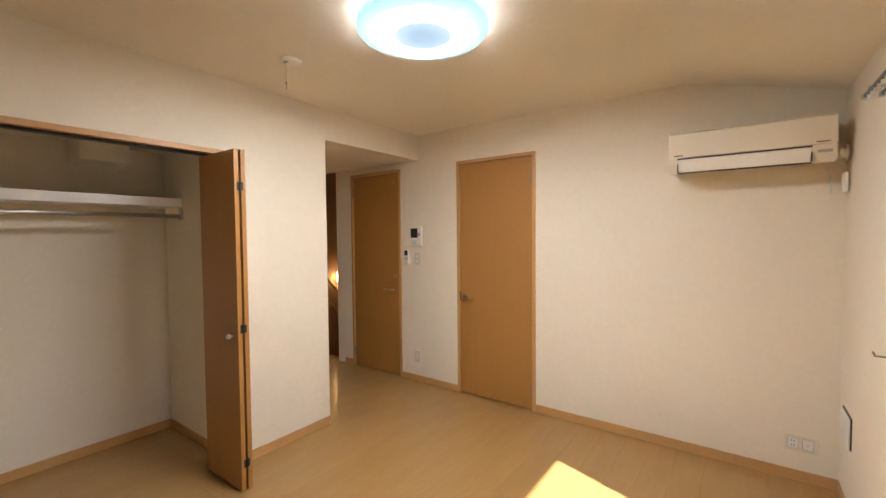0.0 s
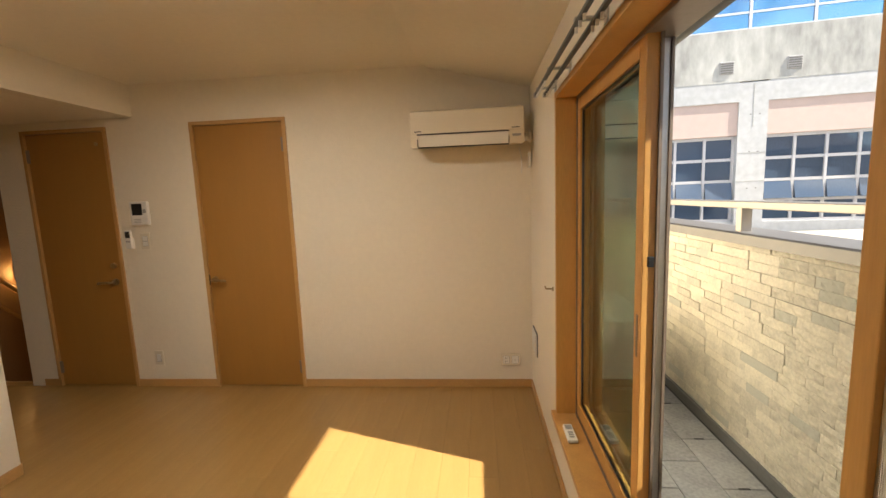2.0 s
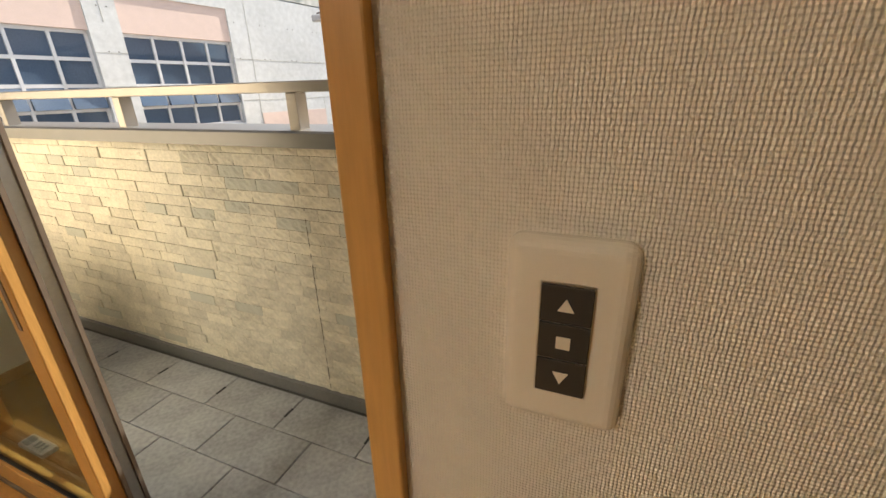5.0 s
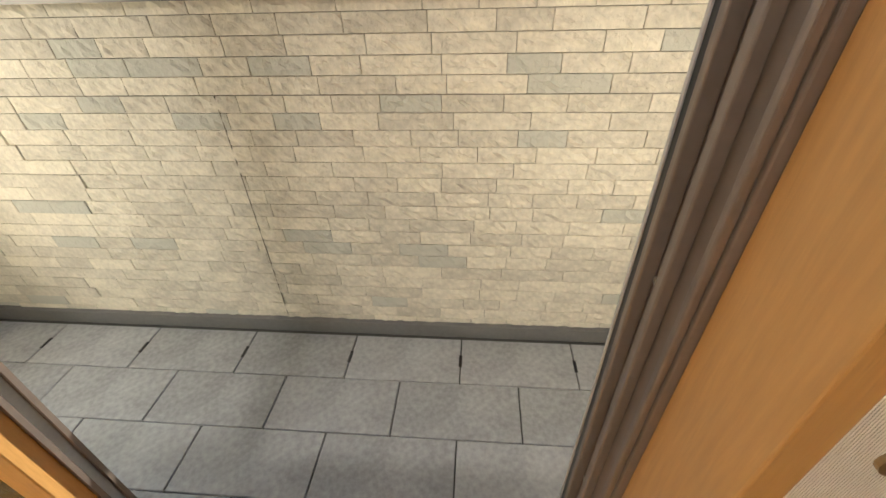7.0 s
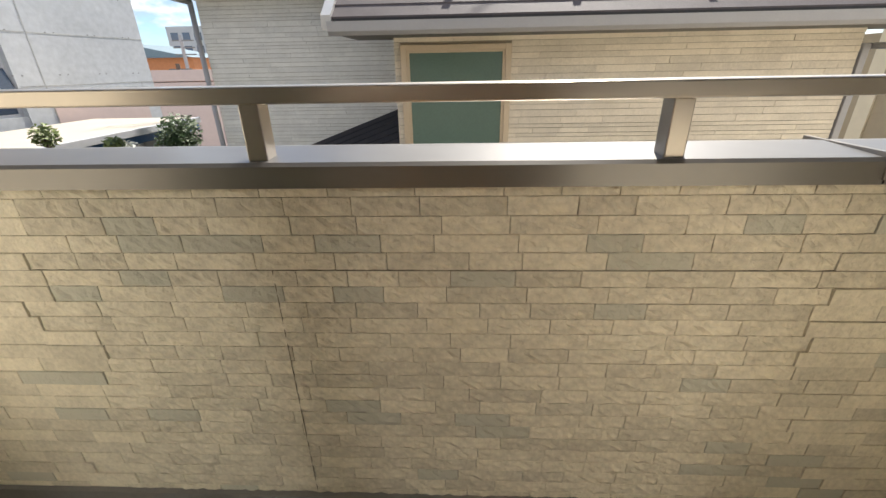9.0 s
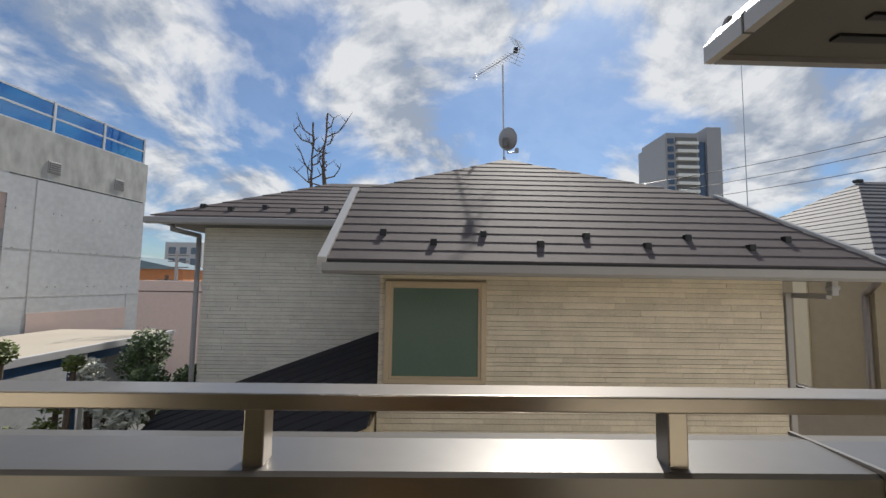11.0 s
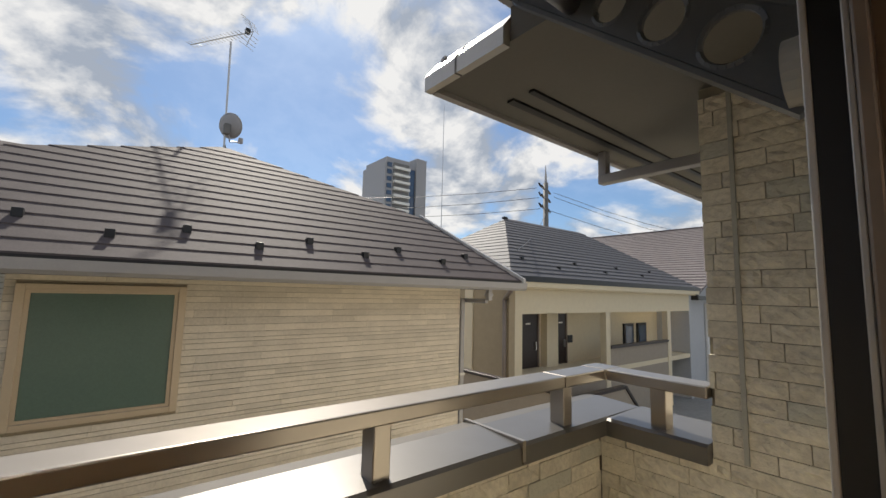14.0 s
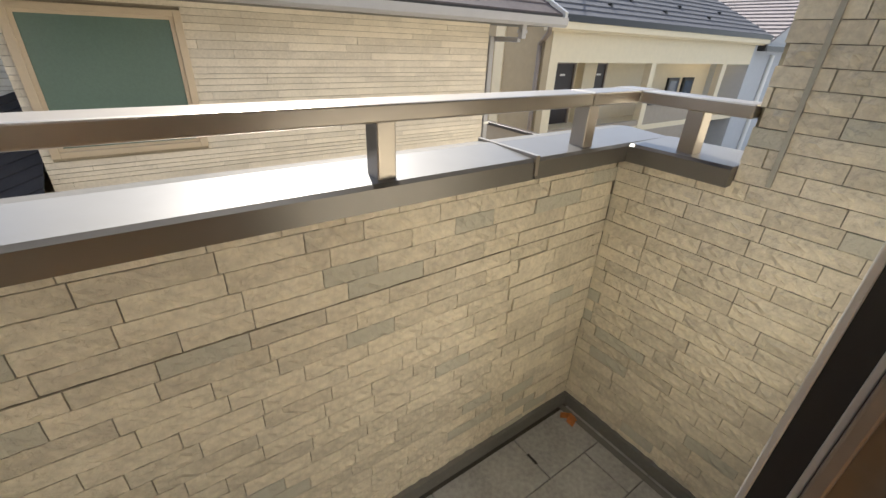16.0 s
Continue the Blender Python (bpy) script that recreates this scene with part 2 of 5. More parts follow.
TAN = surf("tan_wall", (0.34, 0.285, 0.22), 0.8, var=0.08, bump=0.001)
PINK = surf("pink_panel", (0.55, 0.43, 0.39), 0.8, var=0.06)
FRAMEW = surf("window_frame_grey", (0.60, 0.60, 0.62), 0.4, 0.3, var=0.05)
DARKGLASS = surf("window_dark", (0.06, 0.09, 0.14), 0.05, var=0.3, scale=0.5, spec=0.9)
FROST = surf("frosted_glass", (0.09, 0.15, 0.125), 0.16, var=0.10, scale=1, bump=0.0008, bscale=160, spec=0.8)
BEIGE_FR = surf("beige_frame", (0.55, 0.45, 0.33), 0.4, 0.3, var=0.05)
DOOR_DK = surf("dark_door", (0.03, 0.02, 0.018), 0.4, var=0.2)
GROUND = surf("ground", (0.27, 0.265, 0.25), 0.9, var=0.2, scale=0.6, fine=8, bump=0.004, bscale=20)
BARK = surf("bark", (0.12, 0.09, 0.07), 0.9, var=0.25, scale=20, bump=0.003, bscale=50)
LEAF = surf("leaf", (0.06, 0.10, 0.03), 0.6, var=0.5, scale=8, island=0.8)
CONIFER = surf("conifer_leaf", (0.11, 0.14, 0.03), 0.6, var=0.5, scale=8, island=0.8)
LEAF2 = surf("pale_leaf", (0.50, 0.51, 0.44), 0.5, var=0.5, scale=8, island=0.8)
CLEAR = glass("clear_glass", (0.66, 0.73, 0.67), 0.0, 0.08)
BLUEGLASS = glass("blue_screen_glass", (0.25, 0.5, 0.7))


# ---- helpers for building ----
def mesh_of(bm, name):
    me = bpy.data.meshes.new(name)
    bm.normal_update()
    bm.to_mesh(me)
    bm.free()
    return me


def thing(name, loc, label, category, group="", kind=""):
    ob = new(name)
    ob.empty_display_size = 0.1
    ob.location = loc
    return tagged(ob, label, category, group, kind)


def root_of(ob):
    while ob.parent:
        ob = ob.parent
    return ob


def part(name, bm, material, parent=None, label="", smooth=False):
    """Links a bmesh, built in world coordinates, as one mesh object under parent."""
    if parent is not None:
        bmesh.ops.translate(bm, verts=bm.verts, vec=-root_of(parent).location)
    me = mesh_of(bm, name)
    me.materials.append(material)
    if smooth:
        me.shade_smooth()
    ob = new(name, me)
    ob.parent = parent
    if label:
        ob["label"] = label
    return ob


def solo(name, bm, material, label, category, group="", kind="", smooth=False):
    ob = part(name, bm, material, None, smooth=smooth)
    return tagged(ob, label, category, group, kind)


def box(bm, x0, x1, y0, y1, z0, z1, bev=0.0, seg=2):
    m = Matrix.LocRotScale(((x0 + x1) / 2, (y0 + y1) / 2, (z0 + z1) / 2), None, (abs(x1 - x0), abs(y1 - y0), abs(z1 - z0)))
    r = bmesh.ops.create_cube(bm, size=1, matrix=m)
    if bev:
        es = list({e for v in r["verts"] for e in v.link_edges})
        bmesh.ops.bevel(bm, geom=es, offset=bev, segments=seg, affect="EDGES", profile=0.5)
    return bm


def bx(*a, **k):
    return box(bmesh.new(), *a, **k)


def boxes(*rows, bev=0.0):
    bm = bmesh.new()
    for r in rows:
        box(bm, *r, bev=bev)
    return bm


def rod(bm, a, b, r, r2=None, seg=12):
    a, b = Vector(a), Vector(b)
    d = b - a
    m = Matrix.Translation((a + b) / 2) @ d.to_track_quat("Z", "Y").to_matrix().to_4x4()
    bmesh.ops.create_cone(bm, cap_ends=True, segments=seg, radius1=r, radius2=r if r2 is None else r2, depth=d.length, matrix=m)
    return bm


def rd(a, b, r, r2=None, seg=12):
    return rod(bmesh.new(), a, b, r, r2, seg)


def tube(bm, pts, r, seg=8):
    for a, b in zip(pts, pts[1:]):
        rod(bm, a, b, r, seg=seg)
    for p in pts[1:-1]:
        bmesh.ops.create_uvsphere(bm, u_segments=seg, v_segments=6, radius=r, matrix=Matrix.Translation(p))
    return bm


def poly(bm, pts):
    return bm.faces.new([bm.verts.new(p) for p in pts])


def prism(pts, vec, bm=None):
    """A polygon pushed along vec."""
    bm = bm or bmesh.new()
    f = poly(bm, pts)
    r = bmesh.ops.extrude_face_region(bm, geom=[f])
    bmesh.ops.translate(bm, verts=[g for g in r["geom"] if isinstance(g, bmesh.types.BMVert)], vec=vec)
    bmesh.ops.recalc_face_normals(bm, faces=bm.faces)
    return bm


def lathe(profile, centre, seg=48, bm=None):
    """Turns a list of (radius, z) about a vertical axis."""
    bm = bm or bmesh.new()
    rings = []
    for r, z in profile:
        rings.append([bm.verts.new((centre[0] + r * math.cos(2 * math.pi * i / seg), centre[1] + r * math.sin(2 * math.pi * i / seg), centre[2] + z)) for i in range(seg)])
    for a, b in zip(rings, rings[1:]):
        for i in range(seg):
            bm.faces.new((a[i], a[(i + 1) % seg], b[(i + 1) % seg], b[i]))
    bm.faces.new(rings[0]); bm.faces.new(rings[-1])
    bmesh.ops.recalc_face_normals(bm, faces=bm.faces)
    return bm


def many_boxes(name, rows):
    """One mesh of plain boxes, quickly."""
    v, f = [], []
    for x0, x1, y0, y1, z0, z1 in rows:
        k = len(v)
        v += [(x0, y0, z0), (x1, y0, z0), (x1, y1, z0), (x0, y1, z0), (x0, y0, z1), (x1, y0, z1), (x1, y1, z1), (x0, y1, z1)]
        f += [tuple(k + i for i in q) for q in ((0, 3, 2, 1), (4, 5, 6, 7), (0, 1, 5, 4), (1, 2, 6, 5), (2, 3, 7, 6), (3, 0, 4, 7))]
    me = bpy.data.meshes.new(name)
    me.from_pydata(v, [], f)
    me.update()
    return me


def struct(name, bm, material, label, category="wall"):
    return solo(name, bm, material, label, category, kind="structure")

# ---- the room's shell ----
N, E, W = 3.41, 1.20, -1.71
CZ = 2.33
XO = 1.365           # outer face of the house wall
S = -1.0            # south wall of the room
D1 = (-2.64, -1.933)
D2 = (-1.271, -0.537)
DH = 2.04
WY0, WY1, WZ0, WZ1 = 0.850, 2.452, 0.305, 1.877

wn = struct("wall_north", boxes((-2.77, D1[0], N, N + 0.12, 0, 2.45), (D1[1], D2[0], N, N + 0.12, 0, 2.45), (D2[1], XO, N, N + 0.12, 0, 2.45),
                           (D1[0], D1[1], N, N + 0.12, DH, 2.45), (D2[0], D2[1], N, N + 0.12, DH, 2.45)), PAPER, "cream wallpapered wall with two wooden doors")
we = struct("wall_east", boxes((E, XO, S, WY0, 0, 2.6), (E, XO, WY1, N, 0, 2.6), (E, XO, WY0, WY1, 0, WZ0), (E, XO, WY0, WY1, WZ1, 2.6)), PAPER, "cream woven wallpaper wall around the balcony window")
struct("wall_south", bx(-3.9, XO, S - 0.12, S, 0, 2.45), PAPER, "plain cream wallpapered wall behind the viewer")
struct("wall_closet_side", bx(-2.74, W, 1.64, 2.345, 0, 2.45), PAPER, "white wallpapered wall between closet and hallway")
struct("wall_closet_header", bx(W - 0.10, W, S, 1.64, 1.905, 2.45), PAPER, "cream wall above the closet opening")
struct("wall_hall_beam", bx(W - 0.10, W, 2.345, N, 2.10, 2.45), PAPER, "white wallpapered beam above the hallway opening")
struct("wall_closet_back", bx(-2.74, -2.64, -0.2, 1.64, 0, 2.4), PAPER, "white wallpapered closet back wall")
struct("wall_closet_south", bx(-2.74, W, -0.3, -0.2, 0, 2.4), PAPER, "white closet side wall")
struct("wall_room_west", bx(W - 0.10, W, S, -0.2, 0, 1.905), PAPER, "cream wallpapered wall beside the closet")
struct("closet_ceiling", boxes((-2.64, W - 0.10, -0.2, 1.64, 2.0, 2.06), (-2.64, -2.33, 1.1, 1.34, 1.86, 2.0)), CEIL, "white closet ceiling with a boxed corner", "ceiling")
bm = bmesh.new()
prism([(W, S, CZ), (0.45, S, CZ), (E, S, 2.145), (E, S, 2.45), (W, S, 2.45)], (0, N - S, 0), bm)
struct("ceiling", bm, CEIL, "cream papered ceiling that slopes down towards the window", "ceiling")
struct("hall_ceiling", bx(-4.0, W - 0.10, 2.345, N, 2.10, 2.2), CEIL, "white low hallway ceiling", "ceiling")
# stairwell beyond the hall
struct("wall_stair_west", bx(-3.92, -3.80, 1.2, 6.5, -2.8, 2.9), surf("brown_panel", (0.30, 0.17, 0.08), 0.5, var=0.15, scale=3, stretch=(1, 6, 0.6)), "dark brown panelled stairwell wall")
struct("wall_stair_east", bx(-2.89, -2.77, N, 6.5, -2.8, 2.9), PAPER, "dim cream stairwell wall")
struct("wall_stair_north", bx(-3.92, -2.77, 6.5, 6.62, -2.8, 2.9), PAPER, "dim cream stairwell end wall")
struct("wall_hall_south", bx(-3.92, -2.74, 2.225, 2.345, 0, 2.2), PAPER, "dim hallway wall")
bm = bmesh.new()
prism([(-3.80, N, 2.70), (-3.80, 6.5, 2.70), (-3.80, 6.5, 2.8), (-3.80, N, 2.8)], (0.91, 0, 0), bm)
struct("stair_ceiling", bm, CEIL, "stairwell ceiling in shade", "ceiling")

fl = struct("floor", boxes((-3.92, XO, S, N, -0.12, -0.012)), JOINT, "light brown wooden plank floor", "floor")
stair = thing("staircase", (-3.35, 4.4, -1.2), "wooden staircase going down from the hallway", "staircase")
for k in range(11):
    y = N + 0.06 + k * 0.25
    part("step", bx(-3.80, -2.89, y, y + 0.27, -0.20 - 0.2 * k, -0.17 - 0.2 * k, bev=0.004), FLOOR, stair)
    part("riser", bx(-3.80, -2.89, y + 0.005, y + 0.02, -0.17 - 0.2 * k, 0.0 - 0.2 * k), TRIM, stair)
rail = thing("handrail", (-3.76, 4.2, 0.3), "wooden stair handrail on metal brackets", "handrail")
for z, r in ((0.81, 0.019), (0.527, 0.016)):
    part("rail", rd((-3.745, 3.55, z + 0.428), (-3.745, 5.6, z - 1.766), r), TRIM, rail, smooth=True)
for k in range(4):
    y = 3.7 + 0.5 * k
    part("bracket", rd((-3.80, y, 0.81 - 1.07 * (y - 3.95)), (-3.745, y, 0.81 - 1.07 * (y - 3.95)), 0.008), CHROME, rail)
lampw = thing("wall_lamp", (-3.77, 4.35, 1.05), "small glowing warm wall lamp in the stairwell", "lamp")
part("housing", bx(-3.80, -3.78, 4.13, 4.23, 0.76, 0.90, bev=0.004), WHITE, lampw)
part("shade", bx(-3.78, -3.74, 4.145, 4.215, 0.78, 0.88, bev=0.008), glow("warm_glow", (1.0, 0.6, 0.22), 22.0), lampw, "warm glowing shade")


# unseen wall and sill filling, added so that no daylight leaks under the doors
struct("light_stop_behind_doors", bx(-2.76, XO, N + 0.16, N + 0.22, -0.2, 2.5), PAPER, "unseen wall added behind the doors to stop light leaks")
struct("door_sill", bx(-2.70, -0.5, N, N + 0.16, -0.12, 0.001), FLOOR, "wooden sill under the closed doors", "sill")


# baseboards
def base(name, *rows):
    struct(name, boxes(*rows, bev=0.002), TRIM, "light wooden baseboard", "baseboard")


base("baseboard_north", (D1[1] + 0.0, D2[0], N - 0.009, N, 0, 0.06), (D2[1], E - 0.009, N - 0.009, N, 0, 0.06), (-2.77, D1[0], N - 0.009, N, 0, 0.06))
base("baseboard_east", (E - 0.009, E, S, N, 0, 0.06))
base("baseboard_west", (W, W + 0.009, 1.64, 2.345, 0, 0.06))
base("baseboard_hall", (-2.74, W, 2.345, 2.354, 0, 0.06))
base("baseboard_closet", (-2.64, -2.631, -0.2, 1.631, 0, 0.06), (-2.631, W - 0.02, 1.631, 1.64, 0, 0.06))


# ---- doors ----
def lever(parent, x, z, way):
    h = part("handle", rd((x, N - 0.012, z), (x, N - 0.002, z), 0.026, seg=24), BRASS, parent, "aged brass lever handle", smooth=False)
    bm = bmesh.new()
    rod(bm, (x, N - 0.05, z), (x, N - 0.01, z), 0.009)
    tube(bm, [(x, N - 0.05, z), (x + way * 0.03, N - 0.055, z + 0.002), (x + way * 0.11, N - 0.05, z - 0.004)], 0.0095, 10)
    part("lever", bm, BRASS, h, smooth=True)


def door(name, x0, x1, hinge_right, label):
    d = thing(name, ((x0 + x1) / 2, N, 0), label, "door", kind="structure")
    part("door_frame", boxes((x0, x0 + 0.026, N - 0.012, N + 0.13, 0, DH), (x1 - 0.026, x1, N - 0.012, N + 0.13, 0, DH), (x0 + 0.026, x1 - 0.026, N - 0.012, N + 0.13, DH - 0.026, DH), bev=0.002), TRIM, d)
    part("door_leaf", bx(x0 + 0.030, x1 - 0.030, N + 0.004, N + 0.04, 0.008, DH - 0.030, bev=0.002), OAK, d)
    hx = x1 - 0.032 if hinge_right else x0 + 0.032
    for z in (0.16, DH - 0.19):
        part("hinge", boxes((hx - 0.014, hx + 0.014, N - 0.002, N + 0.006, z - 0.05, z + 0.05), (hx - 0.005, hx + 0.005, N - 0.008, N + 0.002, z - 0.05, z + 0.05), bev=0.001), BRONZE, d)
    return d


d1 = door("door_1", *D1, False, "closed brown wooden door with lever handle and deadbolt")
d2 = door("door_2", *D2, True, "closed light brown wooden door with a lever handle")
lever(d1, -2.02, 0.862, -1)
lever(d2, -1.195, 0.862, 1)
part("deadbolt", rd((-2.02, N - 0.014, 0.99), (-2.02, N + 0.004, 0.99), 0.021, seg=20), BRASS, d1)
part("peg", rd((-2.03, N - 0.006, 1.92), (-2.03, N + 0.004, 1.92), 0.012, seg=14), BRASS, d1)
part("latch_plate", bx(-1.247, -1.240, N - 0.001, N + 0.006, 0.82, 0.90), BLACK, d2)

# ---- closet ----
struct("closet_casing", boxes((W - 0.11, W + 0.006, 1.612, 1.64, 0, 1.905), (W - 0.11, W + 0.006, -0.2, 1.612, 1.88, 1.908), bev=0.002), TRIM, "wooden casing round the closet opening", "trim")
struct("closet_track", bx(W - 0.07, W - 0.035, -0.2, 1.612, 1.868, 1.880), BLACK, "dark metal track of the folding doors", "trim")
shelf = thing("closet_shelf", (-2.45, 0.7, 1.63), "white closet shelf board with a hanging rod", "shelf")
part("board", bx(-2.638, -2.345, -0.2, 1.638, 1.605, 1.665, bev=0.003), WHITE, shelf)
part("rod", rd((-2.365, -0.2, 1.545), (-2.365, 1.636, 1.545), 0.0125), STEEL, shelf, smooth=True)
part("rod_bracket", bx(-2.385, -2.345, 1.625, 1.639, 1.52, 1.60, bev=0.002), STEEL, shelf)
fold = thing("folding_door", (-1.62, 1.55, 0), "light brown bifold closet door folded open", "door")
leaf1 = part("leaf", bx(-1.815, -1.418, 1.521, 1.546, 0.012, 1.868, bev=0.0015), OAK, fold)
leaf2 = part("leaf", bx(-1.812, -1.415, 1.556, 1.581, 0.012, 1.868, bev=0.0015), OAK, fold)
for z in (0.16, 0.90, 1.67):
    part("hinge", boxes((-1.4185, -1.4145, 1.534, 1.568, z - 0.022, z + 0.022), (-1.4155, -1.4105, 1.546, 1.556, z - 0.022, z + 0.022), bev=0.0008), BLACK, leaf1, "black metal hinge")
kn = rd((-1.475, 1.521, 0.86), (-1.475, 1.508, 0.86), 0.006)
bmesh.ops.create_uvsphere(kn, u_segments=16, v_segments=10, radius=0.014, matrix=Matrix.Translation((-1.475, 1.498, 0.86)))
part("knob", kn, CHROME, leaf1, "round satin metal knob", smooth=True)

# ---- window ----
win = thing("window_1", (1.30, 1.64, WZ0), "sliding balcony window with wooden sashes, half open", "window", kind="structure")
part("casing", boxes((E - 0.008, 1.285, WY0, WY0 + 0.027, WZ0 + 0.03, WZ1), (E - 0.008, 1.285, WY1 - 0.027, WY1, WZ0 + 0.03, WZ1), (E - 0.008, 1.285, WY0 + 0.027, WY1 - 0.027, WZ1 - 0.027, WZ1), bev=0.002), PINE, win, "varnished pine lining boards")
part("window_sill", bx(E - 0.03, 1.285, WY0 - 0.01, WY1 + 0.01, WZ0, WZ0 + 0.03, bev=0.004), PINE, win, "varnished pine sill board")
fr = part("window_frame", boxes((1.285, 1.388, WY0, WY0 + 0.035, WZ0, WZ1), (1.285, 1.388, WY1 - 0.035, WY1, WZ0, WZ1), (1.285, 1.388, WY0 + 0.035, WY1 - 0.035, WZ1 - 0.04, WZ1), (1.285, 1.388, WY0 + 0.035, WY1 - 0.035, WZ0, WZ0 + 0.035), bev=0.002), BRONZE, win, "dark bronze aluminium frame")
part("track", boxes((1.305, 1.309, WY0 + 0.035, WY1 - 0.035, WZ0 + 0.035, WZ0 + 0.047), (1.355, 1.359, WY0 + 0.035, WY1 - 0.035, WZ0 + 0.035, WZ0 + 0.047), (1.378, 1.382, WY0 + 0.035, WY1 - 0.035, WZ0 + 0.035, WZ0 + 0.047)), STEEL, fr, "bare metal sash tracks")


def sash(x0, x1, y0, y1, z0, z1, w, inner, outer, pane, label):
    s = part("sash", boxes((x0, x1, y0, y0 + w, z0, z1), (x0, x1, y1 - w, y1, z0, z1), (x0, x1, y0 + w, y1 - w, z0, z0 + w * 1.3), (x0, x1, y0 + w, y1 - w, z1 - w, z1), bev=0.002), inner, win, label)
    part("outer_skin", boxes((x1, x1 + 0.008, y0 - 0.006, y0 + w, z0, z1), (x1, x1 + 0.008, y1 - w, y1, z0, z1), (x1, x1 + 0.008, y0 + w, y1 - w, z0, z0 + w), (x1, x1 + 0.008, y0 + w, y1 - w, z1 - w, z1)), outer, s, "dark aluminium outer skin")
    part("gasket", boxes((x0 + 0.008, x0 + 0.02, y0 + w, y0 + w + 0.006, z0 + w * 1.3, z1 - w), (x0 + 0.008, x0 + 0.02, y1 - w - 0.006, y1 - w, z0 + w * 1.3, z1 - w), (x0 + 0.008, x0 + 0.02, y0 + w, y1 - w, z1 - w - 0.006, z1 - w), (x0 + 0.008, x0 + 0.02, y0 + w, y1 - w, z0 + w * 1.3, z0 + w * 1.3 + 0.006)), BLACK, s)
    g = part("pane", bx(x0 + 0.012, x0 + 0.016, y0 + w, y1 - w, z0 + w * 1.3, z1 - w), pane, s)
    g.visible_shadow = False
    return s


sa = sash(1.290, 1.325, 1.655, 2.425, WZ0 + 0.036, WZ1 - 0.038, 0.052, PINE, BRONZE, CLEAR, "varnished pine sash slid open")
sb = sash(1.340, 1.372, 1.70, 2.41, WZ0 + 0.036, WZ1 - 0.038, 0.045, STEEL, BRONZE, CLEAR, "aluminium sash behind")
part("finger_pull", boxes((1.2885, 1.2905, 1.675, 1.687, 0.93, 1.06), bev=0.002), BRONZE, sa, "dark recessed finger pull")
part("lock", boxes((1.300, 1.318, 1.640, 1.648, 1.208, 1.238), (1.300, 1.306, 1.636, 1.646, 1.216, 1.230), bev=0.002), BLACK, sa, "black sash lock")
part("rebate", boxes((1.322, 1.334, WY0 + 0.035, WY0 + 0.047, WZ0 + 0.05, WZ1 - 0.04), (1.356, 1.366, WY0 + 0.035, WY0 + 0.050, WZ0 + 0.05, WZ1 - 0.04), (1.288, 1.296, WY0 + 0.035, WY0 + 0.043, WZ0 + 0.05, WZ1 - 0.04), bev=0.002), BRONZE, fr, "ridged bronze rebate")
part("seal", bx(1.371, 1.390, WY0 + 0.035, WY0 + 0.042, WZ0 + 0.05, WZ1 - 0.04), BLACK, fr, "black rubber seal")
part("edge_strip", bx(1.390, 1.395, WY0 + 0.033, WY0 + 0.044, WZ0 + 0.05, WZ1 - 0.04, bev=0.001), FLASH, fr, "bright metal edge")
part("edge_strip", bx(1.3665, 1.371, WY0 + 0.035, WY0 + 0.046, WZ0 + 0.05, WZ1 - 0.04, bev=0.001), FLASH, fr, "bright metal edge")
for z in (0.62, 0.98, 1.34):
    part("screw", rd((1.350, WY0 + 0.034, z), (1.350, WY0 + 0.038, z), 0.0045, seg=12), STEEL, fr)

# ---- balcony ----
FZ = 0.095
PX = 2.10
struct("balcony_slab", bx(XO, 2.27, -0.16, 4.9, -0.3, FZ - 0.008), GROUT, "dark balcony slab under the tiles", "floor")
par = struct("parapet_wall", bx(PX + 0.014, 2.27, -0.16, 4.9, -3.3, 1.165), JOINT, "balcony parapet clad in cream split-stone siding")
end = struct("balcony_end_wall", boxes((XO, PX + 0.014, -0.16, -0.014, -3.3, 1.165), (XO, 1.775, -0.16, -0.014, 1.165, 2.2)), JOINT, "balcony end wall and pillar clad in cream stone siding")
struct("balcony_north_wall", bx(XO, 2.32, 4.78, 4.9, 0, 1.165), STONE, "far end of the balcony")
struct("base_strip", boxes((PX - 0.018, PX + 0.014, 0, 4.78, FZ - 0.008, FZ + 0.05), (XO, PX - 0.018, -0.014, 0.016, FZ - 0.008, FZ + 0.05), bev=0.002), BASE_GREY, "grey strip at the foot of the parapet", "trim")
struct("house_outer_wall", boxes((XO, XO + 0.012, -8, WY0, -3.3, 2.6), (XO, XO + 0.012, WY1, 5, -3.3, 2.6), (XO, XO + 0.012, WY0, WY1, WZ1, 2.6), (XO, XO + 0.012, WY0, WY1, -3.3, WZ0)), FACADE, "unseen outer wall of the house, pale to bounce sun")
struct("wall_lower_storey", boxes((-4, XO, S - 0.12, 6.6, -3.3, -2.85)), CREAM, "lower storey of the house")
struct("roof_closing", bx(-4.0, XO, S - 0.12, 6.6, 2.62, 2.7), SOFFIT, "flat roof board above the room", "roof")

